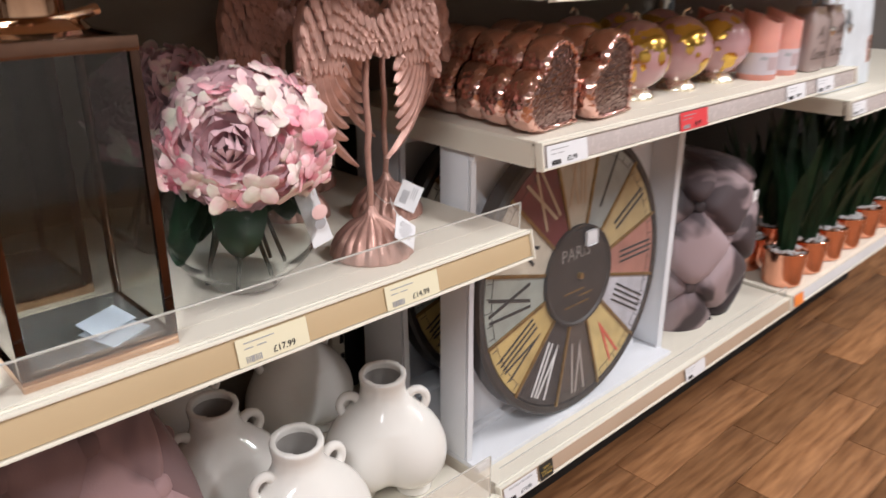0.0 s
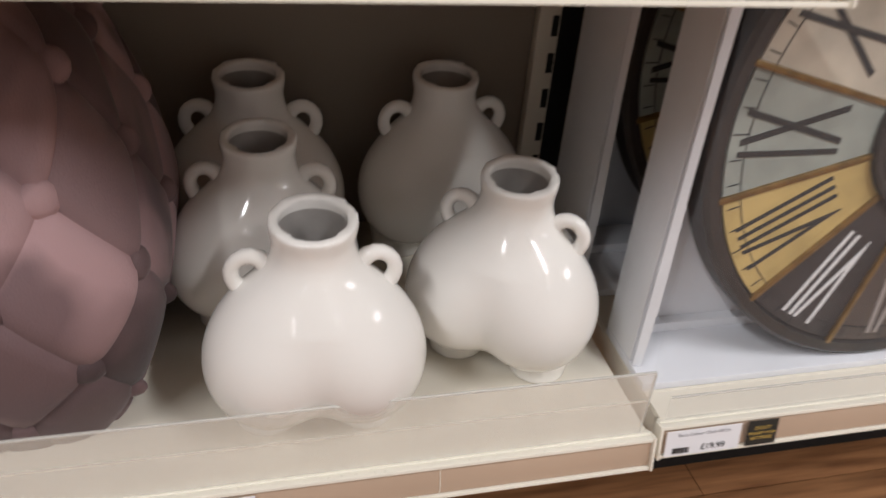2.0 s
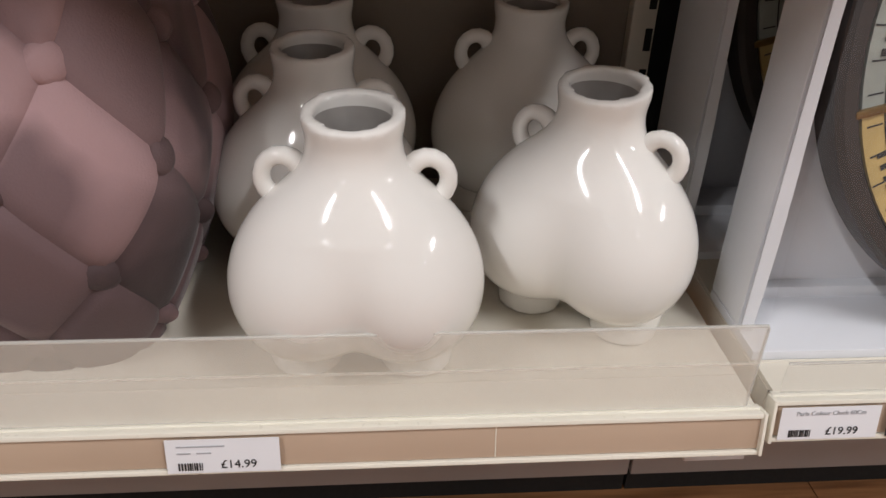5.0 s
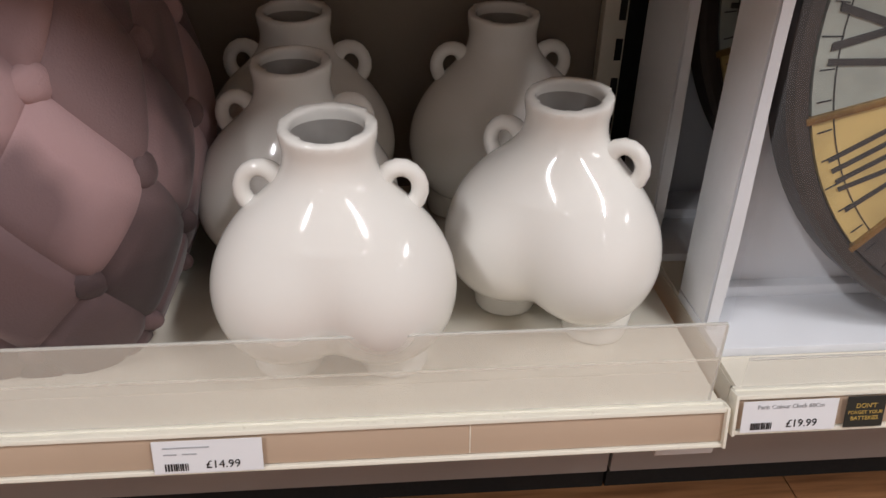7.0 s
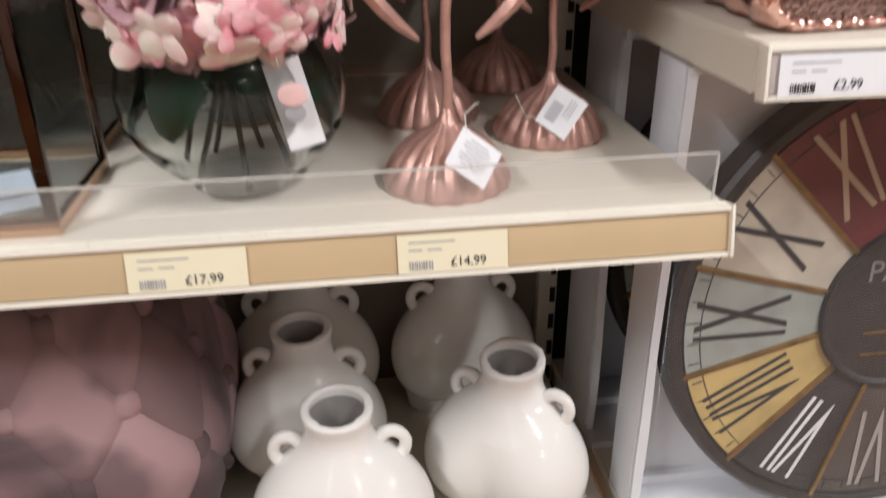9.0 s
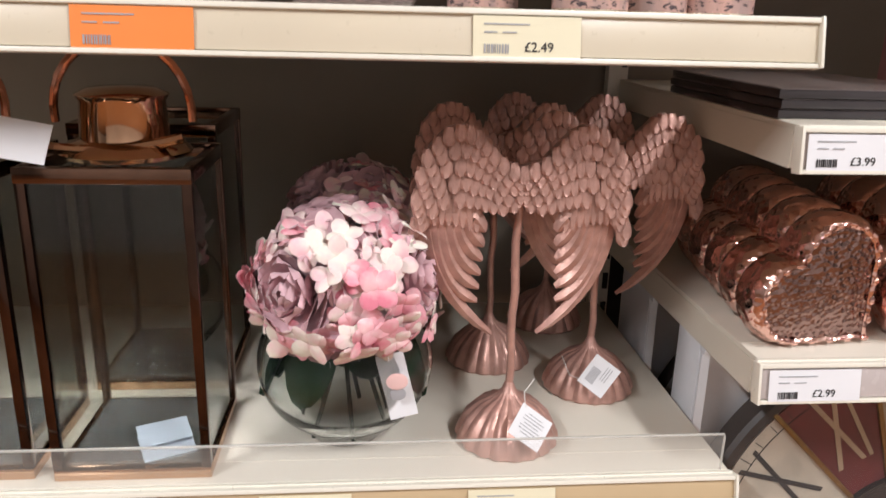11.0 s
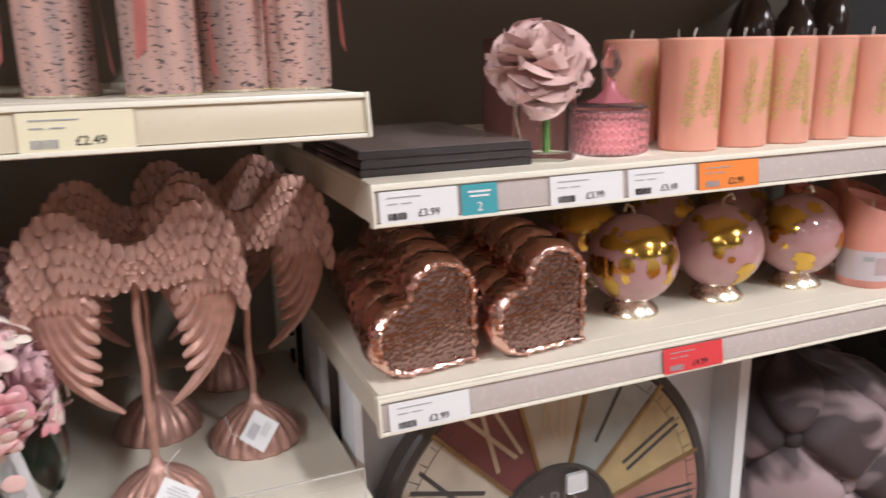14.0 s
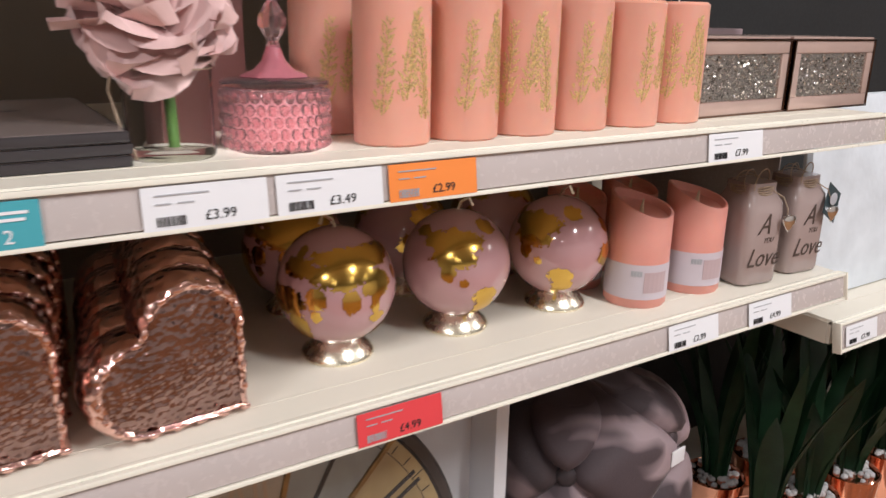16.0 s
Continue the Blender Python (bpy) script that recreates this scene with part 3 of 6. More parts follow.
def vase(x, y, turn, label):
    t = thing("vase", pose(x, y, Z["A1"], 0, 0, turn), label, "vase", "body-shaped vases on the base shelf")
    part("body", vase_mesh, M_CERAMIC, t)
    for s in (-1, 1):
        bm = bmesh.new()
        pts = []
        for k in range(13):
            a = radians(-98 + 262 * k / 12)
            pts.append((s * (0.0560 + 0.0160 * math.cos(a)), 0.0, 0.179 + 0.0180 * math.sin(a)))
        tube(bm, pts, 0.0078, 12, lambda q: 1.15 - 0.25 * math.sin(math.pi * q))
        part("handle", bm, M_CERAMIC, t)
    return t


VASE = "white glazed body-shaped ceramic vase with two loop handles"
first = vase(0.539, 0.986, -3, VASE)
for x, y, turn, size in ((0.743, 1.046, -33, 1.0), (0.497, 1.150, -6, 1.0), (0.722, 1.284, 4, 1.05), (0.490, 1.286, -4, 1.06)):
    copy_thing(first, pose(x, y, Z["A1"], 0, 0, turn) @ Matrix.Scale(size, 4))


# ---- tufted velvet poufs ----
def superround(a, half, power):
    c, s = math.cos(a), math.sin(a)
    r = half / (abs(c) ** power + abs(s) ** power) ** (1 / power)
    return r * c, r * s


def pouf(x, y, z, half, height, material, du, dv, v0, a0, power, label, group, depth=0.011, swell=0.14, tuck=0.26, taper=0.40):
    """An upholstered stool: diamonds of quilted cloth drawn in at covered buttons."""
    t = thing("pouf", pose(x, y, z), label, "pouf", group)
    n = 320
    ang = [2 * math.pi * k / n for k in range(n)]
    ring = [superround(a, half, power) for a in ang]
    arc = [0.0]
    for p, q in zip(ring, ring[1:] + ring[:1]):
        arc.append(arc[-1] + math.dist(p, q))
    cols = max(2, 2 * round(arc[-1] / du / 2))
    step = arc[-1] / cols
    k0 = min(range(n), key=lambda k: abs((ang[k] - a0 + math.pi) % (2 * math.pi) - math.pi))

    def pull(s, zz):
        u, v = (s - arc[k0]) / step, (zz - v0) / dv
        p, q = (u / 2 + v), (u / 2 - v)
        fp, fq = abs(p - round(p)), abs(q - round(q))
        fold = min(fp, fq)
        knot = math.hypot(fp, fq)
        d = 1 - min(1, fold / 0.045)
        g = 1 - min(1, fold / 0.25)
        e = 1 - min(1, knot / 0.24)
        return depth * (0.34 * d + swell * g * g + 0.6 * e * e)

    def skin(s, zz, inset=None):
        """A point of the cover at arc length s and height zz."""
        q = (s % arc[-1]) / arc[-1] * n
        k = min(range(max(0, int(q) - 40), min(n, int(q) + 41)), key=lambda i: abs((arc[i] + arc[i + 1]) / 2 - s % arc[-1]))
        f = min(1, max(0, (s % arc[-1] - arc[k]) / (arc[k + 1] - arc[k])))
        (ax, ay), (bx, by) = ring[k], ring[(k + 1) % n]
        rx, ry = ax + (bx - ax) * f, ay + (by - ay) * f
        r = math.hypot(rx, ry)
        edge = 1.0
        if zz > height - 0.06:
            edge = 1 - 0.42 * (1 - math.sqrt(max(0, 1 - ((zz - height + 0.06) / 0.06) ** 2)))
        belly = 1 + 0.02 * math.sin(math.pi * zz / height) - tuck * max(0, 1 - zz / 0.17) ** 1.7 - taper * max(0, (zz - 0.17) / (height - 0.17)) ** 1.5
        g = (r * edge * belly - (pull(s, zz) if inset is None else inset)) / r
        return Vector((rx * g, ry * g, zz))

    # one cloth panel for each diamond between four buttons
    lo_m, hi_m, cut = math.floor(-2 * v0 / dv) - 2, math.ceil(2 * (height - v0) / dv) + 2, 12
    for c in range(cols):
        for r in range(lo_m, hi_m):
            if (c + r) % 2:
                continue
            p0, q0 = (c + r) / 2, (c - r) / 2
            heights = [[v0 + dv * (p0 + i / cut - q0 - j / cut) / 2 for j in range(cut + 1)] for i in range(cut + 1)]
            if max(map(max, heights)) <= 0 or min(map(min, heights)) >= height:
                continue
            bm = bmesh.new()
            vs = [[bm.verts.new(skin(arc[k0] + step * (p0 + q0 + (i + j) / cut), min(height, max(0, heights[i][j])))) for j in range(cut + 1)] for i in range(cut + 1)]
            for i in range(cut):
                for j in range(cut):
                    hs = (heights[i][j], heights[i + 1][j], heights[i + 1][j + 1], heights[i][j + 1])
                    if max(hs) > 0 and min(hs) < height:
                        bm.faces.new((vs[i][j], vs[i + 1][j], vs[i + 1][j + 1], vs[i][j + 1])[::-1])
            part("cloth_panel", bm, material, t, angle=80)
    bm = bmesh.new()
    prev = [bm.verts.new(skin(arc[k], height - 0.0005)) for k in range(n)]
    rim = [v.co.copy() for v in prev]
    for i in range(1, 9):
        f = 1 - i / 9
        row = []
        for k in range(n):
            vx, vy = rim[k].x * f, rim[k].y * f
            w = 0.5 + 0.5 * math.cos(6 * math.atan2(vy, vx))
            row.append(bm.verts.new((vx, vy, height + 0.018 * math.sin(math.pi * (1 - f) / 2) - 0.012 * w * math.sin(math.pi * f))))
        for k in range(n):
            m = (k + 1) % n
            bm.faces.new((prev[k], prev[m], row[m], row[k]))
        prev = row
    bm.faces.new(prev)
    part("top_panel", bm, material, t, angle=80)
    for c in range(-cols // 2, cols // 2):
        for r in range(lo_m, hi_m):
            zz = v0 + r * dv / 2
            if (c + r) % 2 or not 0.03 < zz < height - 0.03:
                continue
            s = arc[k0] + c * step
            at = skin(s, zz, depth * 0.78)
            up, along_ring = skin(s, zz + 0.01, depth * 0.78) - at, skin(s + 0.01, zz, depth * 0.78) - at
            bm = bmesh.new()
            made = bead(bm, (0, 0, 0), 0.0158, 0.0158, 0.008)
            bmesh.ops.transform(bm, matrix=Matrix.Translation(at) @ along_ring.cross(up).to_track_quat("Z", "Y").to_matrix().to_4x4(), verts=made)
            part("button", bm, material, t, "covered button")
    return t


pouf(0.225, 1.115, Z["A1"], 0.184, 0.42, M_VELVET, 0.067, 0.160, 0.115, math.atan2(-0.175, 0.132), 4.2, "dusty pink velvet pouf tufted with covered buttons, beside the vases", "poufs")
p2 = pouf(1.76, 1.145, Z["B1"], 0.198, 0.40, M_LILAC, 0.125, 0.20, 0.12, 0.3, 3.0, "lilac grey crushed velvet pouf with deep button tufting", "poufs", depth=0.034, swell=0.42, tuck=0.16, taper=0.10)
bm = bmesh.new()
box(bm, 0.05, -0.196, 0.315, 0.034, 0.002, 0.026, 0.0005, pose(0, 0, 0, 0, 0, 8))
part("care_label", bm, M_PAPER, p2, "white sewn-in care label")


# ---- clocks in their boxes ----
WEDGES = [("XII", (0.50, 0.44, 0.34), 0), ("I", (0.34, 0.37, 0.35), 1), ("II", (0.46, 0.35, 0.17), 1), ("III", (0.38, 0.17, 0.13), 1), ("IIII", (0.50, 0.50, 0.55), 1), ("V", (0.60, 0.46, 0.20), 3),
          ("VI", (0.085, 0.065, 0.055), 2), ("VII", (0.045, 0.038, 0.038), 4), ("VIII", (0.56, 0.41, 0.16), 1), ("IX", (0.36, 0.39, 0.35), 1), ("X", (0.58, 0.52, 0.42), 1), ("XI", (0.17, 0.028, 0.028), 0)]
M_WEDGE = [mat("aged paint " + n, c, 0.45, var=0.28, scale=22, bump=0.1) for n, c, k in WEDGES]
M_NUMERAL = [mat("tan numeral", (0.50, 0.38, 0.26), 0.5), mat("black numeral", (0.03, 0.028, 0.028), 0.5), mat("faded numeral", (0.34, 0.30, 0.28), 0.5), mat("red numeral", (0.62, 0.10, 0.07), 0.5), mat("white numeral", (0.74, 0.74, 0.74), 0.5)]


def letters_of(me):
    """The separate letters of a text mesh, each as a bmesh."""
    whole = bmesh.new()
    whole.from_mesh(me)
    seen, out = set(), []
    for v in whole.verts:
        if v in seen:
            continue
        stack, island = [v], []
        seen.add(v)
        while stack:
            a = stack.pop()
            island.append(a)
            for e in a.link_edges:
                b = e.other_vert(a)
                if b not in seen:
                    seen.add(b)
                    stack.append(b)
        keep = set(island)
        one = bmesh.new()
        new_of = {a: one.verts.new(a.co) for a in island}
        for f in whole.faces:
            if f.verts[0] in keep:
                one.faces.new([new_of[a] for a in f.verts])
        out.append(one)
    whole.free()
    return out


def clock(x, y, z, tilt, r=0.277):
    t = thing("wall_clock", pose(x, y, z + r, -tilt), "large round wall clock with coloured wedges and Roman numerals, boxed", "clock", "boxed wall clocks")
    bm = bmesh.new()
    lathe(bm, [(0, -0.018), (r, -0.018), (r, 0.014), (r - 0.005, 0.019), (r - 0.016, 0.019), (r - 0.019, 0.012), (0, 0.012)], 96)
    bmesh.ops.rotate(bm, verts=bm.verts, cent=(0, 0, 0), matrix=Matrix.Rotation(radians(90), 3, "X"))
    part("body", bm, M_CLOCKDARK, t)
    r1, r2 = r * 0.355, r - 0.020
    for k, (num, col, ink) in enumerate(WEDGES):
        a = radians(-30 * k)
        bm = bmesh.new()
        inner, outer = [], []
        for i in range(9):
            b = a + radians(90 - 14.4 + 28.8 * i / 8)
            inner.append((r1 * math.cos(b), r1 * math.sin(b)))
            outer.append((r2 * math.cos(b), r2 * math.sin(b)))
        loop = inner + outer[::-1]
        top = [bm.verts.new((px, -0.0165, pz)) for px, pz in loop]
        low = [bm.verts.new((px, -0.011, pz)) for px, pz in loop]
        for i in range(8):
            bm.faces.new((top[i], top[i + 1], top[16 - i], top[17 - i]))
        for i in range(18):
            m = (i + 1) % 18
            bm.faces.new((top[i], top[m], low[m], low[i]))
        part("wedge", bm, M_WEDGE[k], t, smooth=False)
        bm = bmesh.new()
        b = a + radians(90 + 15)
        mid = (r1 + r2) / 2
        box(bm, 0, 0, 0, r2 - r1 + 0.012, 0.006, 0.0065, 0.0015, Matrix.Translation((mid * math.cos(b), -0.017, mid * math.sin(b))) @ Matrix.Rotation(-b, 4, "Y"))
        part("spoke", bm, M_BRASS, t, "aged brass divider bar")
        me = words(num, 0.062, 0.0004, 1.0, "CENTER")
        me.transform(Matrix.Rotation(-a, 4, "Y") @ Matrix.Translation((0, -0.0172, r * 0.50)) @ Matrix.Diagonal((0.72 if len(num) > 2 else 0.9, 1, 2.55, 1)))
        for letter in letters_of(me):
            part("numeral", letter, M_NUMERAL[ink], t, smooth=False)
    # minute track round the edge
    bm = bmesh.new()
    for k in range(60):
        b = 2 * math.pi * k / 60
        box(bm, 0, 0, 0, 0.012 if k % 5 else 0.018, 0.0006, 0.0012, 0, Matrix.Translation(((r - 0.030) * math.cos(b), -0.0168, (r - 0.030) * math.sin(b))) @ Matrix.Rotation(-b, 4, "Y"))
    for k in range(120):
        b = 2 * math.pi * k / 120
        box(bm, 0, 0, 0, 0.001, 0.0006, 0.0145, 0, Matrix.Translation(((r - 0.038) * math.cos(b), -0.0168, (r - 0.038) * math.sin(b))) @ Matrix.Rotation(-b, 4, "Y"))
    part("minute_track", bm, M_INK, t)
    bm = bmesh.new()
    lathe(bm, [(0, 0.0205), (0.33 * r, 0.0205), (0.345 * r, 0.024), (0.36 * r, 0.024), (0.365 * r, 0.012), (0, 0.012)], 72)
    bmesh.ops.rotate(bm, verts=bm.verts, cent=(0, 0, 0), matrix=Matrix.Rotation(radians(90), 3, "X"))
    part("centre_disc", bm, M_CLOCKDARK, t, "dark brown centre disc")
    lettering("lettering", "PARIS", 0.036, mat("cream lettering", (0.22, 0.20, 0.185), 0.5), t, pose(-0.010, -0.0212, 0.036), 1.0, "CENTER")
    bm = bmesh.new()
    for k in range(3):
        box(bm, (-0.016, 0.02, -0.008)[k], -0.0212, (-0.028, -0.041, -0.056)[k], (0.06, 0.04, 0.072)[k], 0.0006, 0.003)
    part("small_script", bm, M_BRASS, t)
    bm = bmesh.new()
    lathe(bm, [(0, 0.028), (0.006, 0.028), (0.007, 0.02)], 14)
    bmesh.ops.rotate(bm, verts=bm.verts, cent=(0, 0, 0), matrix=Matrix.Rotation(radians(90), 3, "X"))
    part("hub", bm, M_BRASS, t)
    bm = bmesh.new()
    box(bm, 0.030, -0.027, 0.070, 0.034, 0.004, 0.030, 0.005)
    part("packing_pad", bm, M_CARD, t, "white foam packing pad")
    return t


def clock_box(x0, x1, y, z, height, depth):
    w = x1 - x0
    t = thing("clock_box", pose(x0, y, z), "open white cardboard box holding a clock upright", "box", "clock boxes")
    for nm, args in (("base_panel", (w / 2, depth / 2 - 0.018, 0.005, w, depth + 0.036, 0.010)), ("back_wall", (w / 2, depth - 0.003, height / 2, w - 0.002, 0.005, height)),
                     ("side_wall", (0.003, depth / 2, height / 2 + 0.011, 0.006, depth - 0.001, height)), ("side_wall", (w - 0.003, depth / 2, height / 2 + 0.011, 0.006, depth - 0.001, height))):
        bm = bmesh.new()
        box(bm, *args, 0.0015)
        part(nm, bm, M_CARD, t)
    # folded front flange, bowed like bent card
    bm = bmesh.new()
    pts = []
    for i in range(13):
        f = i / 12
        pts.append((0.006 * math.sin(f * 9.0) * (1 - f), 0.012 + height * f))
    for i in range(12):
        (b0, z0), (b1, z1) = pts[i], pts[i + 1]
        q = [bm.verts.new(v) for v in ((0.001, -0.003, z0), (0.010 + b0 * 0.4, -0.006, z0), (0.010 + b1 * 0.4, -0.006, z1), (0.001, -0.003, z1))]
        bm.faces.new(q)
    bmesh.ops.remove_doubles(bm, verts=bm.verts, dist=0.0001)
    bmesh.ops.solidify(bm, geom=bm.faces[:], thickness=-0.004)
    part("front_flange", bm, M_CARD, t)
    bm = bmesh.new()
    box(bm, w - 0.002, -0.004, height / 2 + 0.006, 0.020, 0.004, height)
    part("front_flange", bm, M_CARD, t)
    bm = bmesh.new()
    box(bm, 0.018, -0.006, height + 0.004, 0.036, 0.014, 0.012, 0.002)
    part("corner_tab", bm, M_CARD, t)
    bm = bmesh.new()
    box(bm, w / 2, 0.070, 0.016, w - 0.06, 0.05, 0.014, 0.004)
    part("foam_strip", bm, M_CARD, t, "white foam packing strip")
    return t


front_box = clock_box(0.884, 1.518, 0.996, Z["B1"], 0.565, 0.064)
bm = bmesh.new()
cols, rows = 60, 24
sheet = [[bm.verts.new((0.004 + 0.626 * i / cols, -0.042 + 0.028 * j / rows + 0.0011 * math.sin(i * 0.83 + 0.25 * j) + 0.0022 * noise.noise(Vector((i * 0.22, j * 0.10, 3.1))), 0.014 + 0.556 * j / rows)) for j in range(rows + 1)] for i in range(cols + 1)]
for i in range(cols):
    for j in range(rows):
        bm.faces.new((sheet[i][j], sheet[i + 1][j], sheet[i + 1][j + 1], sheet[i][j + 1]))
bmesh.ops.solidify(bm, geom=bm.faces[:], thickness=0.0003)
part("film_window", bm, G_FILM, front_box, "clear creased packing film over the open front", angle=80, shadow=False)
clock(1.176, 1.004, Z["B1"] + 0.012, 4)
clock_box(0.884, 1.518, 1.165, Z["B1"], 0.565, 0.115)
clock(1.176, 1.190, Z["B1"] + 0.012, 4)


# ---- tall leaves in copper pots ----
def leaf_plant(x, y, seed, label):
    r = random.Random(seed)
    t = thing("potted_plant", pose(x, y, Z["C1"]), label, "potted plant", "plants in copper pots")
    bm = bmesh.new()
    lathe(bm, [(0, 0), (0.046, 0), (0.052, 0.006), (0.058, 0.098), (0.055, 0.100), (0.052, 0.094), (0, 0.094)], 32)
    part("pot", bm, M_COPPER, t, "shiny copper pot")
    bm = bmesh.new()
    for k in range(46):
        a, q = r.uniform(0, 6.28), 0.047 * math.sqrt(r.random())
        bead(bm, (q * math.cos(a), q * math.sin(a), 0.096 + r.uniform(0, 0.006)), r.uniform(0.005, 0.009), r.uniform(0.005, 0.009), 0.005, 6, 4)
    chips = part("chipping_fill", bm, M_GRAVEL, t, "white stone chippings", smooth=False)
    chips["kind"] = "stuff"
    for k in range(9):
        a = 2 * math.pi * k / 9 + r.uniform(-0.3, 0.3)
        lean, tall, wide = r.uniform(0.04, 0.13), r.uniform(0.24, 0.40), r.uniform(0.020, 0.030)
        bm = bmesh.new()
        rows = []
        side = Vector((-math.sin(a), math.cos(a), 0))
        out = Vector((math.cos(a), math.sin(a), 0))
        for i in range(9):
            f = i / 8
            w = wide * (0.55 + 0.9 * f - 1.42 * f ** 3.2) * 0.9
            c = out * (0.016 + lean * f ** 1.8) + Vector((0, 0, 0.095 + tall * f))
            rows.append([bm.verts.new(c - side * w + out * w * 0.25), bm.verts.new(c), bm.verts.new(c + side * w + out * w * 0.25)])
        for p, q in zip(rows, rows[1:]):
            bm.faces.new((p[0], p[1], q[1], q[0]))
            bm.faces.new((p[1], p[2], q[2], q[1]))
        bmesh.ops.solidify(bm, geom=bm.faces[:], thickness=0.0015)
        part("leaf", bm, M_LEAF, t)
    return t


for i, (x, y) in enumerate(((2.105, 0.968), (2.245, 0.968), (2.39, 0.97), (2.535, 0.97), (2.68, 0.97), (2.83, 0.97), (2.14, 1.10), (2.29, 1.10), (2.44, 1.11), (2.60, 1.11))):
    leaf_plant(x, y, 40 + i, "tall dark green artificial leaves in a copper pot")


# ---- middle shelf: glass lanterns ----
M_TOPFRAME = mat("brushed copper frame", (0.22, 0.132, 0.094), 0.10, metal=1.0, var=0.4, scale=14, rvar=0.05)

M_BRONZE = mat("polished bronze", (0.66, 0.42, 0.27), 0.08, metal=1.0, var=0.25, scale=10, rvar=0.03)


def lantern(x0, x1, y0, y1, height, label, roof=True):
    w, d = x1 - x0, y1 - y0
    t = thing("lantern", pose((x0 + x1) / 2, (y0 + y1) / 2, Z["A2"]), label, "lantern", "glass lanterns")
    e = 0.009
    bm = bmesh.new()
    box(bm, 0, 0, 0.006, w, d, 0.012, 0.0015)
    part("base", bm, M_BRONZE, t, "copper base tray")
    bm = bmesh.new()
    box(bm, 0, 0, 0.0137, w - 0.02, d - 0.02, 0.003)
    part("mirror_plate", bm, mat("grey mirror plate", (0.55, 0.57, 0.56), 0.12, metal=0.8, var=0.1), t, "grey mirrored floor plate")
    for sx in (-1, 1):
        for sy in (-1, 1):
            bm = bmesh.new()
            box(bm, sx * (w / 2 - e / 2), sy * (d / 2 - e / 2), height / 2, e, e, height - 0.026, 0.001)
            part("post", bm, M_DARKCOP, t)
    bm = bmesh.new()
    for sx in (-1, 1):
        box(bm, sx * (w / 2 - e / 2), 0, height - 0.007, e + 0.001, d - 2 * e, 0.014, 0.001)
    for sy in (-1, 1):
        box(bm, 0, sy * (d / 2 - e / 2), height - 0.007, w + 0.001, e + 0.001, 0.0141, 0.001)
    part("top_frame", bm, M_TOPFRAME, t, "polished copper top frame")
    for sx, sy in ((0, -1), (0, 1), (-1, 0), (1, 0)):
        bm = bmesh.new()
        if sx:
            box(bm, sx * (w / 2 - e / 2), 0, height / 2, 0.002, d - 2 * e - 0.002, height - 0.03)
        else:
            box(bm, 0, sy * (d / 2 - e / 2), height / 2, w - 2 * e - 0.002, 0.002, height - 0.03)
        part("pane", bm, G_PANE, t, shadow=False)
    if roof:
        bm = bmesh.new()
        lathe(bm, [(0.058, height), (0.060, height + 0.004), (0.052, height + 0.012), (0.040, height + 0.016), (0.038, height + 0.050), (0.042, height + 0.056), (0.030, height + 0.062), (0, height + 0.064)], 36)
        part("chimney", bm, M_BRONZE, t, "polished copper chimney")
        bm = bmesh.new()
        tube(bm, [(0.062 * math.cos(a), 0.01 * math.sin(2 * a), height + 0.03 + 0.075 * math.sin(a)) for a in [math.pi * k / 16 for k in range(17)]], 0.004)
        part("handle", bm, M_COPPER, t, "copper carrying handle")
        bm = bmesh.new()
        tube(bm, [(-0.085 + 0.012 * k, -d / 2 + 0.02 + 0.002 * k, height + 0.010 + 0.010 * (k / 6 - 1) ** 2) for k in range(13)], 0.005)
        part("latch_bar", bm, M_BRONZE, t, "bent copper bar")
    return t


lantern(0.202, 0.350, 0.880, 1.028, 0.306, "square copper-framed glass lantern with a copper chimney, lid on")
lantern(0.03, 0.182, 0.885, 1.035, 0.306, "square copper-framed glass lantern beside its twin", roof=True)
lantern(0.178, 0.335, 1.07, 1.235, 0.318, "taller copper-framed glass lantern behind the front one", roof=False)
t = thing("paper_leaflet", pose(0.30, 0.915, Z["A2"] + 0.0175), "small pale blue folded leaflet lying inside the lantern", "leaflet")
bm = bmesh.new()
box(bm, 0, 0, 0.001, 0.05, 0.045, 0.001, 0, pose(0, 0, 0, 6, 0, 25))
box(bm, 0, 0.012, 0.006, 0.05, 0.03, 0.001, 0, pose(0, 0, 0, 18, 0, 25))
part("sheet", bm, mat("pale blue paper", (0.42, 0.47, 0.54), 0.6), t)
t = thing("paper_tag", pose(0.205, 0.885, Z["A2"] + 0.311), "white folded card tag on the lantern's top", "tag")
bm = bmesh.new()
box(bm, 0, 0, 0.018, 0.045, 0.001, 0.036, 0, pose(0, 0, 0, -25, 10, 0))
part("card", bm, M_PAPER, t)


# ---- flowers ----
def petal(bm, m, length, width, cup, curl, ruffle=0.0, seed=0):
    """A cupped petal that grows along +z from the origin and faces -y; m places it."""
    r = random.Random(seed)
    ph = r.uniform(0, 6.28)
    rows = []
    for i in range(8):
        f = 0.5 - 0.5 * math.cos(math.pi * (0.04 + 0.96 * i / 7))
        w = width * math.sqrt(max(0.0, 1 - (2 * f ** 0.8 - 1) ** 2)) + 0.02 * width
        row = []
        for j in range(5):
            g = j / 2 - 1
            y = cup * g * g * width - curl * length * f * f + ruffle * width * math.sin(5 * g + ph) * f
            row.append(bm.verts.new(m @ Vector((w * g, y, length * f))))
        rows.append(row)
    for p, q in zip(rows, rows[1:]):
        for j in range(4):
            bm.faces.new((p[j], p[j + 1], q[j + 1], q[j]))


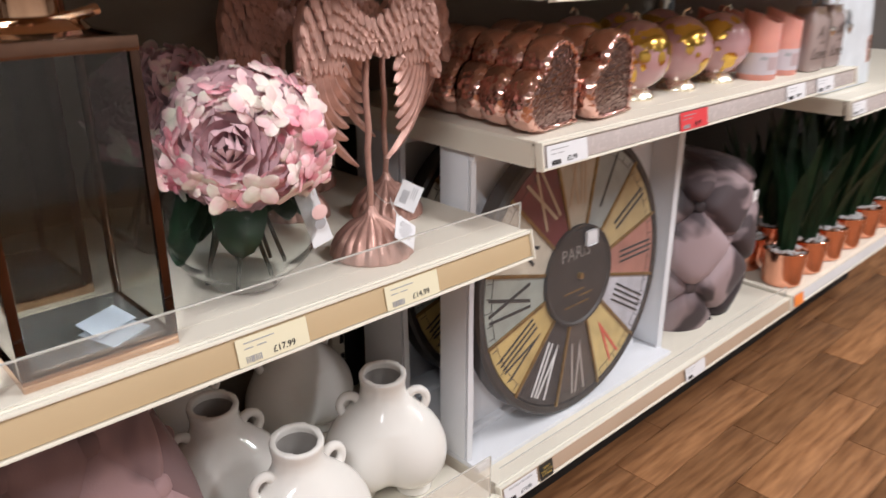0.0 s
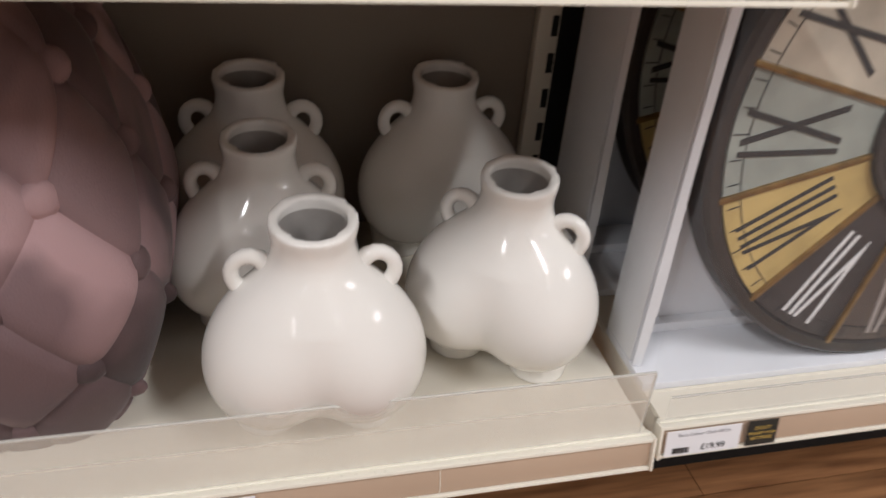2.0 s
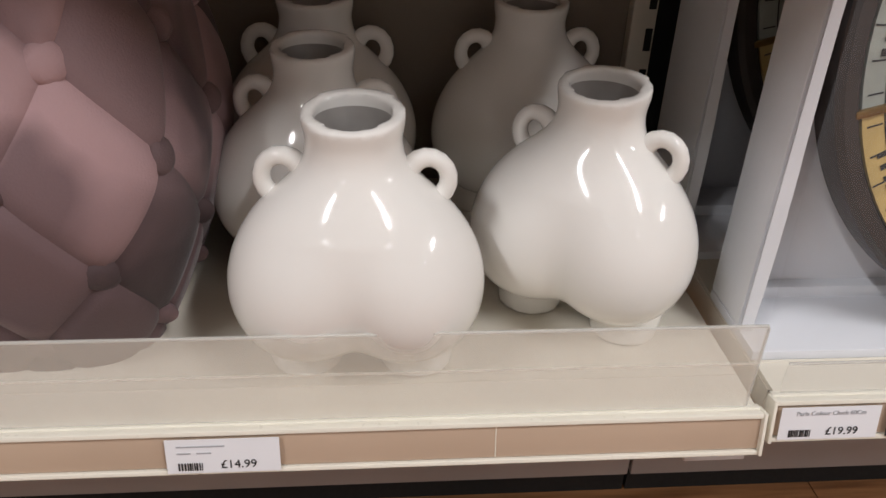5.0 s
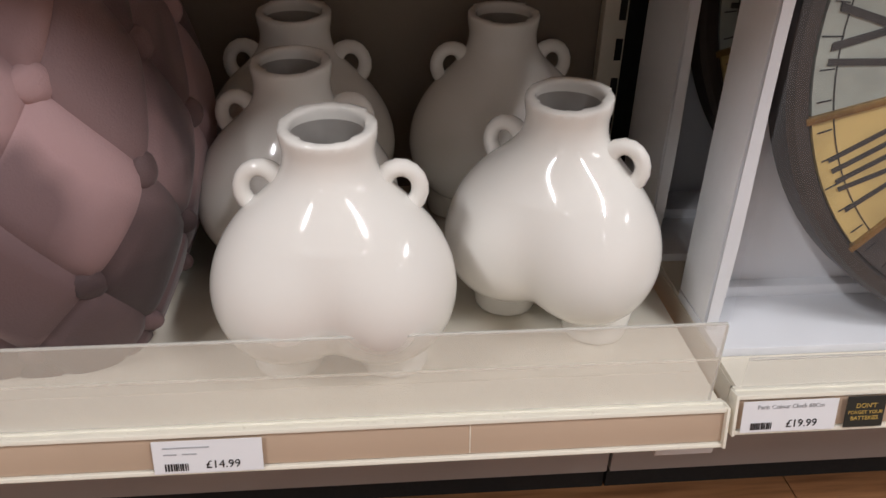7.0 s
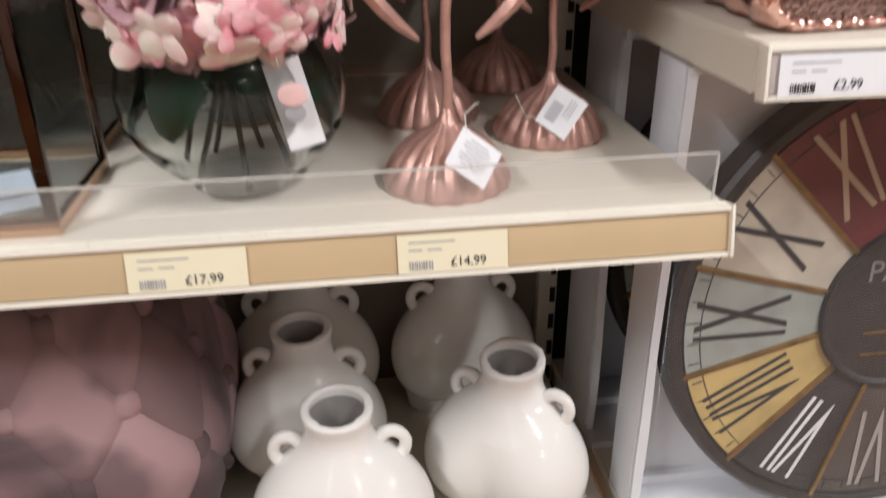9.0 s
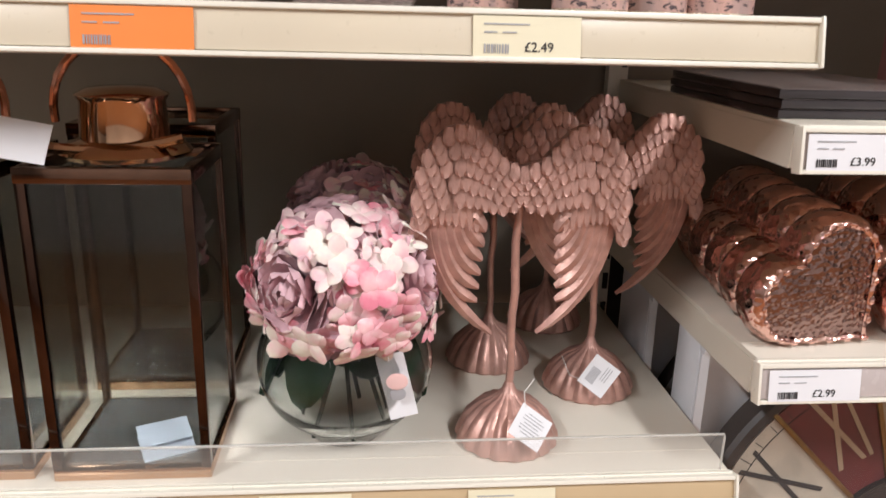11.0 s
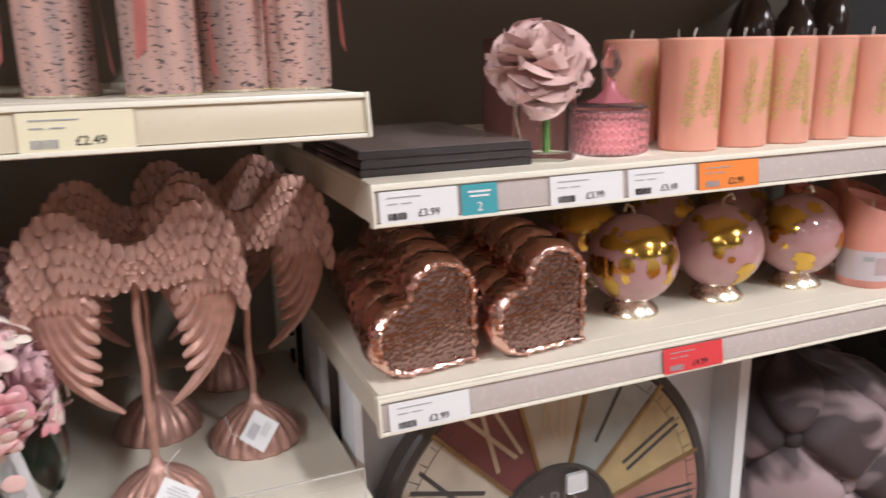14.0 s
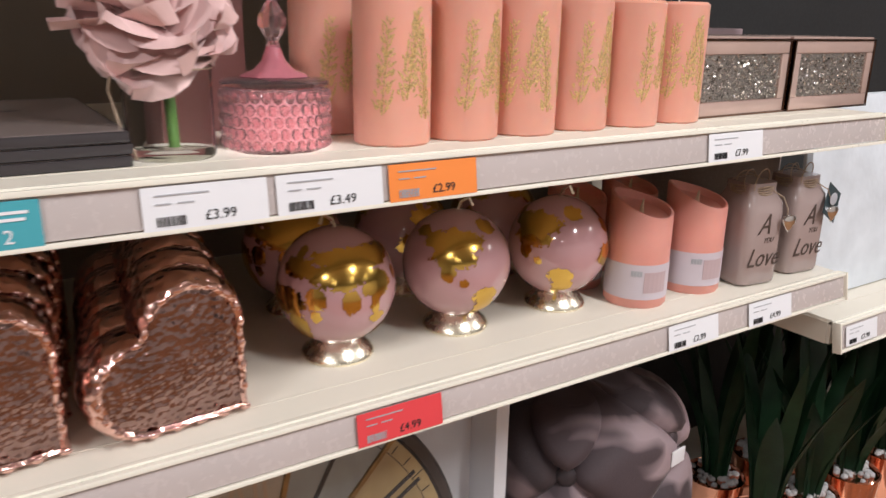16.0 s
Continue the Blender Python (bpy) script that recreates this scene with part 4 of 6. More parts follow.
def facing(d):
    return Vector(d).normalized().to_track_quat("Z", "Y").to_matrix().to_4x4()


def rose(bm, centre, d, size, seed, layers=6):
    """Petals in turns round the axis d, tight in the middle and spread outside."""
    base = Matrix.Translation(centre) @ facing(d)
    r = random.Random(seed)
    k = 0
    for ly in range(layers):
        f = ly / (layers - 1)
        for p in range(4 + ly):
            a = 2 * math.pi * p / (4 + ly) + 0.7 * ly + r.uniform(-0.15, 0.15)
            open_ = 6 + 68 * f + r.uniform(-6, 6)
            k += 1
            m = base @ Matrix.Rotation(a, 4, "Z") @ Matrix.Translation((0, size * (0.05 + 0.22 * f), -size * 0.25 * f)) @ Matrix.Rotation(radians(-open_), 4, "X")
            petal(bm, m, size * (0.52 + 0.36 * f), size * (0.26 + 0.24 * f), -0.45 + 0.40 * f, -0.10 - 0.30 * f, 0.05, seed * 100 + k)


def floret(bm, centre, d, size, seed):
    base = Matrix.Translation(centre) @ facing(d)
    r = random.Random(seed)
    a0 = r.uniform(0, 1.5)
    for p in range(4):
        m = base @ Matrix.Rotation(a0 + p * math.pi / 2 + r.uniform(-0.1, 0.1), 4, "Z") @ Matrix.Rotation(radians(-72 + r.uniform(-16, 16)), 4, "X")
        petal(bm, m, size, size * 0.46, 0.22, -0.22, 0.08, seed * 7 + p)


BOWL = thing("flower_arrangement", pose(0.478, 0.966, Z["A2"] + 0.003), "mauve roses and pink hydrangeas in a round clear glass bowl", "flower arrangement")
bm = bmesh.new()
outer = [(0, 0), (0.040, 0.0)] + [(0.093 * math.sin(radians(a)), 0.083 - 0.083 * math.cos(radians(a))) for a in range(34, 142, 9)]
inner = [(max(r - 0.0028, 0), z + 0.0035 if z < 0.05 else z) for r, z in outer[::-1]]
lathe(bm, outer + [(0.0565, 0.1515)] + inner, 56)
part("bowl", bm, G_BOWL, BOWL, "round clear glass bowl")
ROSES = [((-0.62, -0.74, 0.14), 0.068), ((-0.25, 0.50, 0.80), 0.060), ((0.93, -0.30, 0.18), 0.064), ((-0.85, 0.45, 0.35), 0.054), ((-0.2, 0.95, 0.0), 0.054)]
C = Vector((0.003, -0.018, 0.177))
for i, (d, size) in enumerate(ROSES):
    bm = bmesh.new()
    rose(bm, C + Vector((d[0], d[1], d[2] * 0.8)).normalized() * 0.060, d, size * 0.97, 11 + i, 8)
    part("rose", bm, M_ROSE, BOWL, "mauve silk rose", angle=80)
pink, cream = bmesh.new(), bmesh.new()
r = random.Random(5)
N = 300
for i in range(N):
    zz = 1 - 1.62 * (i + 0.5) / N
    a = i * 2.39996
    q = math.sqrt(1 - zz * zz)
    d = Vector((q * math.cos(a), q * math.sin(a), zz))
    if any(d.dot(Vector(v).normalized()) > 0.835 for v, size in ROSES):
        continue
    rad = 0.094 + r.uniform(-0.013, 0.008)
    lean = (d + Vector((r.uniform(-0.5, 0.5), r.uniform(-0.5, 0.5), r.uniform(-0.5, 0.5)))).normalized()
    floret(pink if r.random() < 0.42 else cream, C + Vector((d.x, d.y, d.z * 0.80)) * rad, lean, r.uniform(0.0155, 0.0225), i)
part("hydrangea_filling", cream, M_HYD, BOWL, "cream and blush silk florets", angle=80)["kind"] = "stuff"
part("hydrangea_filling", pink, M_HYDP, BOWL, "bright pink silk florets", angle=80)["kind"] = "stuff"
for k in range(7):
    a = 2 * math.pi * k / 7 + 0.4
    bm = bmesh.new()
    tube(bm, [(0.050 * math.cos(a) * f + 0.012 * math.cos(3 * a) * (1 - f), 0.050 * math.sin(a) * f + 0.012 * math.sin(3 * a) * (1 - f), 0.155 - 0.145 * f) for f in (0, 0.25, 0.5, 0.75, 1)], 0.0026, 6)
    part("stem", bm, M_STEM, BOWL)
for k, (a, l) in enumerate(((3.1, 0.08), (5.1, 0.07), (1.2, 0.08), (3.5, 0.085), (5.6, 0.075), (4.7, 0.055), (0.3, 0.07), (2.2, 0.07), (3.3, 0.115), (5.9, 0.110), (4.2, 0.10))):
    bm = bmesh.new()
    petal(bm, Matrix.Translation((0.035 * math.cos(a), 0.035 * math.sin(a), 0.150)) @ Matrix.Rotation(a + math.pi / 2, 4, "Z") @ Matrix.Rotation(radians(148), 4, "X"), l, 0.030, 0.2, 0.1, 0.05, k)
    bmesh.ops.solidify(bm, geom=bm.faces[:], thickness=0.0008)
    part("leaf", bm, M_LEAF, BOWL)
copy_thing(BOWL, pose(0.466, 1.160, Z["A2"] + 0.003, 0, 0, 70))
t = thing("swing_tag", pose(0.538, 0.888, Z["A2"] + 0.058), "white card swing tag with a picture, hanging from the flowers", "tag", "swing tags")
bm = bmesh.new()
box(bm, 0, 0, 0.033, 0.028, 0.0008, 0.066, 0, pose(0, 0, 0, -8, -14, 0))
part("card", bm, M_PAPER, t)
bm = bmesh.new()
bead(bm, (-0.008, -0.0075, 0.042), 0.011, 0.0006, 0.009, 14, 7)
part("printed_picture", bm, M_PEONY, t, "small printed flower picture")
bm = bmesh.new()
bead(bm, (-0.007, -0.006, 0.028), 0.008, 0.0006, 0.007, 14, 7)
part("printed_vase", bm, M_GREYINK, t)
bm = bmesh.new()
tube(bm, [(-0.016, -0.010, 0.064), (-0.020, 0.0, 0.085), (-0.022, 0.02, 0.11)], 0.0006, 5)
part("string", bm, M_STRING, t)


# ---- angel wing ornaments ----
def feather(made, x, z, angle, length, width, y, lift):
    """One domed feather hanging from (x, z) along angle degrees from straight down; its tip stands off by lift."""
    a = radians(angle)
    down, side = Vector((math.sin(a), 0, -math.cos(a))), Vector((math.cos(a), 0, math.sin(a)))
    o = Vector((x, y, z))
    bm = bmesh.new()
    made.append(bm)
    rows = []
    for f, w in ((0.0, 0.70), (0.35, 0.97), (0.68, 1.0), (0.88, 0.80), (0.97, 0.50), (1.0, 0.20)):
        c = o + down * (length * f) + Vector((0, -lift * f, 0))
        rows.append([bm.verts.new(c - side * width * w / 2), bm.verts.new(c - side * width * w / 4 + Vector((0, -width * 0.16, 0))), bm.verts.new(c + Vector((0, -width * 0.10, 0))),
                     bm.verts.new(c + side * width * w / 4 + Vector((0, -width * 0.16, 0))), bm.verts.new(c + side * width * w / 2)])
    for p, q in zip(rows, rows[1:]):
        for j in range(4):
            bm.faces.new((p[j], q[j], q[j + 1], p[j + 1]))
    back = [bm.verts.new(o + down * (length * f) + side * (g * width * 0.4) + Vector((0, 0.004, 0))) for f, g in ((0, -1), (0, 1), (0.9, 1), (0.9, -1))]
    bm.faces.new((rows[0][0], rows[-1][0], back[3], back[0]))
    bm.faces.new((rows[0][4], back[1], back[2], rows[-1][4]))
    bm.faces.new((rows[-1][0], rows[-1][1], rows[-1][2], rows[-1][3], rows[-1][4], back[2], back[3]))


ARCH = [(0.000, 0.299), (0.019, 0.305), (0.034, 0.321), (0.046, 0.334), (0.058, 0.340), (0.076, 0.336), (0.092, 0.318), (0.101, 0.290)]


def along(f):
    q = f * (len(ARCH) - 1)
    i = min(int(q), len(ARCH) - 2)
    g = q - i
    return ARCH[i][0] * (1 - g) + ARCH[i + 1][0] * g, ARCH[i][1] * (1 - g) + ARCH[i + 1][1] * g


def bow(x):
    return -0.006 - 0.16 * abs(x) + 1.3 * x * x


def wing(bm, s, made_feathers):
    r = random.Random(3)
    # long flight feathers side by side, each ending on the inner edge, the outermost at the tip
    for k in range(7):
        sx, sz = 0.091 - 0.0072 * k, 0.252
        ex, ez = (0.0235, 0.125) if k == 0 else (0.0415 - 0.0010 * k, 0.147 + 0.0150 * k)
        cx, cz = (0.088, 0.172) if k == 0 else (sx - 0.002, ez + 0.016)
        n = 8
        fm = bmesh.new()
        made_feathers.append(fm)
        rings = []
        for i in range(n + 1):
            g = i / n
            px = (1 - g) ** 2 * sx + 2 * g * (1 - g) * cx + g * g * ex
            pz = (1 - g) ** 2 * sz + 2 * g * (1 - g) * cz + g * g * ez
            tx, tz = (1 - g) * (cx - sx) + g * (ex - cx), (1 - g) * (cz - sz) + g * (ez - cz)
            q = math.hypot(tx, tz) or 1
            w = 0.0090 * (1 - (0.45 if k else 0.62) * g ** 2) * (0.55 if i == n else 1)
            ox, oz = -tz / q * w, tx / q * w
            y = bow(px) - 0.0005 - 0.0011 * k
            rings.append([fm.verts.new((s * (px - ox), y + 0.0035, pz - oz)), fm.verts.new((s * px, y - 0.0022, pz)), fm.verts.new((s * (px + ox), y + 0.0015, pz + oz)), fm.verts.new((s * px, y + 0.0075, pz))])
        for p, q in zip(rings, rings[1:]):
            for j in range(4):
                m = (j + 1) % 4
                fm.faces.new((p[j], p[m], q[m], q[j]))
        fm.faces.new(rings[-1])
        fm.faces.new(rings[0][::-1])
    # second row of long coverts
    for k in range(9):
        x = 0.046 + 0.0068 * k
        top = 0.272 + 0.012 * math.sin(k / 8 * 2.2)
        feather(made_feathers, s * x, top, s * (-3.0 + 0.3 * k), 0.036 + 0.0008 * k, 0.0100, bow(x) - 0.004, 0.003)
    # rows of small scales, lowest first
    for row in range(4, -1, -1):
        n = 12
        for k in range(n):
            f = (k + 0.5 * (row % 2)) / (n - 0.5)
            if f > 1:
                continue
            x, z = along(f)
            drop = 0.0140 * row * (0.30 + 0.70 * min(1, x / 0.05))
            z -= drop + 0.001
            x = x + 0.004 * row * (0.2 if x > 0.07 else -0.1)
            if z < 0.258 and x < 0.034:
                continue
            feather(made_feathers, s * x, z + 0.004, s * (4 - 10 * (1 - f) + 4 * f), 0.0168 + 0.0018 * row + r.uniform(-0.001, 0.001), 0.0128, bow(x) - 0.0065 - 0.0008 * (4 - row), 0.0048)
    # body of the wing behind the scales
    made = []
    for k in range(8):
        x, z = along(k / 7)
        low = max(0.245, z - 0.075) if x > 0.045 else 0.268
        for dy in (0.0, 0.012):
            made.append(bm.verts.new((s * x, bow(x) + dy - 0.002, z + 0.001)))
            made.append(bm.verts.new((s * x, bow(x) + dy - 0.002, low)))
    for k in range(7):
        a, b = made[4 * k:4 * k + 4], made[4 * k + 4:4 * k + 8]
        bm.faces.new((a[0], b[0], b[1], a[1]))
        bm.faces.new((a[2], a[3], b[3], b[2]))
        bm.faces.new((a[0], a[2], b[2], b[0]))
        bm.faces.new((a[1], b[1], b[3], a[3]))
    bm.faces.new((made[0], made[1], made[3], made[2]))
    bm.faces.new((made[-4], made[-2], made[-1], made[-3]))


def wings(x, y, turn=0):
    t = thing("wing_ornament", pose(x, y, Z["A2"], 0, 0, turn), "rose gold angel wings ornament on a fluted round foot", "ornament", "angel wing ornaments")
    bm = bmesh.new()
    lathe(bm, [(0, 0), (0.0530, 0), (0.0550, 0.003), (0.0525, 0.010), (0.044, 0.026), (0.030, 0.041), (0.014, 0.050), (0.008, 0.057), (0.0045, 0.066), (0, 0.066)], 96,
          wob=lambda a, i: 1 + (0.0, 0.05, 0.06, 0.085, 0.11, 0.12, 0.08, 0.03, 0, 0)[i] * abs(math.sin(9 * a)) - 0.03)
    part("foot", bm, M_WING, t, "fluted round foot")
    bm = bmesh.new()
    tube(bm, [(0.0012 * math.sin(k * 1.9), 0.0008 * math.cos(k * 2.3), 0.06 + 0.027 * k) for k in range(9)], 0.0044, 10)
    part("pole", bm, M_WING, t)
    for s in (-1, 1):
        bm = bmesh.new()
        pieces = []
        wing(bm, s, pieces)
        body = part("wing", bm, M_WING, t, "feathered wing", angle=50)
        for piece in pieces:
            part("feather", piece, M_WING, body, angle=50)
    return t


w1 = wings(0.652, 0.945, 1)
for x, y, turn in ((0.774, 1.062, -4), (0.660, 1.145, 5), (0.765, 1.275, -2)):
    copy_thing(w1, pose(x, y, Z["A2"], 0, 0, turn))


def swing_tag(x, y, z, m, dark):
    t = thing("swing_tag", pose(x, y, z) @ m, "white card swing tag tied to the ornament's pole", "tag", "swing tags")
    bm = bmesh.new()
    box(bm, 0, 0, 0, 0.040, 0.0008, 0.034, 0)
    part("card", bm, M_PAPER, t)
    bm = bmesh.new()
    if dark:
        for k in range(9):
            box(bm, -0.012 + 0.0022 * k, -0.0008, 0.006, 0.0011, 0.0003, 0.011)
        for k in range(3):
            box(bm, 0.006, -0.0008, -0.003 - 0.003 * k, 0.018, 0.0003, 0.0008)
    else:
        for k in range(7):
            box(bm, 0, -0.0008, 0.011 - 0.0033 * k, 0.026 if k % 3 else 0.018, 0.0003, 0.0008)
    part("print", bm, M_GREYINK, t)
    bm = bmesh.new()
    tube(bm, [(-0.016, -0.001, 0.014), (-0.022, 0.006, 0.028), (-0.012, 0.02, 0.050)], 0.0005, 5)
    part("string", bm, M_STRING, t)
    return t


swing_tag(0.666, 0.892, Z["A2"] + 0.040, pose(0, 0, 0, -30, 38, 0), False)
swing_tag(0.770, 1.005, Z["A2"] + 0.040, pose(0, 0, 0, -30, -58, 0), True)


# ---- hammered hearts ----
def heart_outline(a, n=18):
    """A heart lying on one straight side: square with a half round on its left and on its top, point at the lower right."""
    h = a / 2
    pts = []
    for k in range(8):
        pts.append((h - a * k / 8 * 1.0, -h))
    for k in range(n):
        b = radians(-90 - 180 * k / (n - 1))
        pts.append((-h + h * math.cos(b) * 0.98, h * math.sin(b)))
    for k in range(n):
        b = radians(180 - 180 * k / (n - 1))
        pts.append((h * math.cos(b), h + h * math.sin(b) * 0.98))
    for k in range(1, 8):
        pts.append((h, h - a * k / 8))
    out = []
    for p in pts:
        if not out or math.dist(p, out[-1]) > 1e-4:
            out.append(p)
    return out


def heart():
    a, d = 0.091, 0.044
    t = thing("heart_ornament", pose(0, 0, 0), "hammered rose gold metal heart standing on one side", "ornament", "hammered heart ornaments")
    line = heart_outline(a)
    c = (-0.012, 0.012)
    low = -a / 2

    def ring(f, y, wob=0.0):
        r = []
        for i, (x, z) in enumerate(line):
            g = f + wob * math.cos(i * math.pi * 0.72)
            r.append((c[0] + (x - c[0]) * g, y, c[1] + (z - c[1]) * g - low))
        return r

    def skin(bm, rings):
        vs = [[bm.verts.new(p) for p in r] for r in rings]
        for p, q in zip(vs, vs[1:]):
            for k in range(len(p)):
                m = (k + 1) % len(p)
                bm.faces.new((p[k], p[m], q[m], q[k]))
        return vs

    bm = bmesh.new()
    vs = skin(bm, [ring(0.80, d / 2), ring(0.95, d * 0.46), ring(1.0, d * 0.2), ring(1.0, -d * 0.14, 0.003), ring(0.99, -d * 0.27, 0.008), ring(0.965, -d * 0.38, 0.014), ring(0.93, -d * 0.46, 0.012), ring(0.885, -d * 0.51, 0.018), ring(0.835, -d * 0.46, 0.010)])
    bm.faces.new(vs[0])
    part("shell", bm, M_ROSEGOLD, t, "bright hammered rim", angle=60)
    # face metal is darker than the rim: its dark reflections are put into the colour
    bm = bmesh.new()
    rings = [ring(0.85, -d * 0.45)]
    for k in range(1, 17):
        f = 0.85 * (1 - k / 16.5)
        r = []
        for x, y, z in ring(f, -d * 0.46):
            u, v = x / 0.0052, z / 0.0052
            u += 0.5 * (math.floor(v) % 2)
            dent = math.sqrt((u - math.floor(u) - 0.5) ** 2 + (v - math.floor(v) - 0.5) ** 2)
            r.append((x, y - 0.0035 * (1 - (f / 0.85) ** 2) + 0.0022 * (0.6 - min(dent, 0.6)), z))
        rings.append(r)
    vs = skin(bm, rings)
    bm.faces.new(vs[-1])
    part("dimpled_face", bm, M_ROSEDARK, t, "dimpled rose gold face, dark reflections in its colour", angle=75)
    bm = bmesh.new()
    n = len(line)
    r = ring(0.885, -d * 0.525)
    for i in range(0, n, 2):
        p, q = r[i], r[(i + 1) % n]
        if math.dist(p, q) < 0.0015:
            continue
        made = bead(bm, (0, 0, 0), 0.0046, 0.0018, 0.0030, 8, 5)
        ang = math.atan2(q[2] - p[2], q[0] - p[0])
        bmesh.ops.transform(bm, matrix=Matrix.Translation(p) @ Matrix.Rotation(-ang, 4, "Y"), verts=made)
    part("rim_beading", bm, M_ROSEGOLD, t)["kind"] = "stuff"
    return t


HX = [(0.962, 0.905), (1.106, 0.905)]
h0 = heart()
first = True
for hx, hy in HX:
    for k in range(5):
        m = pose(hx + 0.008 * k, hy + 0.060 * k, Z["B2"], 0, 0, 7 + (k % 3) * 2)
        if first:
            h0.matrix_world = m
            first = False
        else:
            copy_thing(h0, m)


# ---- globes ----
LANDS = [(95, 60, 62, 12), (20, 50, 20, 10), (18, 64, 8, 7), (70, 44, 34, 13), (106, 34, 18, 13), (79, 20, 8, 12), (103, 16, 5, 12), (46, 23, 11, 10), (10, 17, 26, 14), (24, -10, 13, 22), (46, 6, 5, 6), (108, 0, 9, 5), (134, -25, 19, 11), (138, 37, 4, 7),
         (-100, 57, 40, 13), (-98, 40, 25, 12), (-103, 24, 8, 9), (-88, 14, 5, 4), (-150, 64, 15, 7), (-42, 72, 17, 10), (-62, -3, 16, 11), (-58, -17, 14, 12), (-67, -36, 6, 17)]


def is_land(d):
    lat, lon = 19 + math.degrees(math.asin(max(-1, min(1, d.z)))), math.degrees(math.atan2(d.y, d.x))
    w = noise.noise(d * 5) * 0.30 + noise.noise(d * 13) * 0.30 + noise.noise(d * 31) * 0.25
    for lo, la, rx, ry in LANDS:
        dx = (lon - lo + 180) % 360 - 180
        if (dx / rx) ** 2 + ((lat - la) / ry) ** 2 < 1 + w * 1.4:
            return True
    return False


def globe():
    t = thing("globe_ornament", pose(0, 0, 0), "mauve pink glass globe with gold continents on a gold foot", "globe", "globe ornaments")
    R, zc = 0.0605, 0.076
    bm = bmesh.new()
    bead(bm, (0, 0, zc), R, R, R, 64, 40)
    part("sphere", bm, M_GLOBE, t, "mauve lacquered sphere")
    bm = bmesh.new()
    nu, nv = 230, 116
    grid = {}

    def at(i, j):
        key = (i % nu, j)
        if key not in grid:
            lo, la = 2 * math.pi * i / nu, math.pi * (j / nv - 0.5)
            d = Vector((math.cos(la) * math.cos(lo), math.cos(la) * math.sin(lo), math.sin(la)))
            grid[key] = bm.verts.new(d * (R + 0.0006) + Vector((0, 0, zc)))
        return grid[key]

    for i in range(nu):
        for j in range(6, nv - 4):
            lo, la = 2 * math.pi * (i + 0.5) / nu, math.pi * ((j + 0.5) / nv - 0.5)
            d = Vector((math.cos(la) * math.cos(lo), math.cos(la) * math.sin(lo), math.sin(la)))
            if is_land(d):
                bm.faces.new((at(i, j), at(i + 1, j), at(i + 1, j + 1), at(i, j + 1)))
    part("gold_landmass", bm, M_GOLD, t, "mirror gold continents", angle=90)
    bm = bmesh.new()
    lathe(bm, [(0, 0), (0.036, 0), (0.0375, 0.003), (0.036, 0.007), (0.027, 0.016), (0.0225, 0.020), (0.0215, 0.0235), (0.0245, 0.027), (0.027, 0.031), (0, 0.031)], 48)
    part("foot", bm, M_PALEGOLD, t, "shiny pale gold foot")
    bm = bmesh.new()
    tube(bm, [(0, 0, zc + R - 0.002), (0.004, 0, zc + R + 0.008), (0.012, -0.002, zc + R + 0.013), (0.016, 0, zc + R + 0.004)], 0.0022, 6)
    part("hanging_loop", bm, M_PALEGOLD, t)
    return t


g0 = globe()
g0.matrix_world = pose(1.271, 0.962, Z["B2"], 0, 0, 180)
for x, y, turn in ((1.419, 0.964, -28), (1.566, 0.962, -65), (1.285, 1.105, 160), (1.43, 1.105, 250), (1.575, 1.105, 60)):
    copy_thing(g0, pose(x, y, Z["B2"], 0, 0, turn))


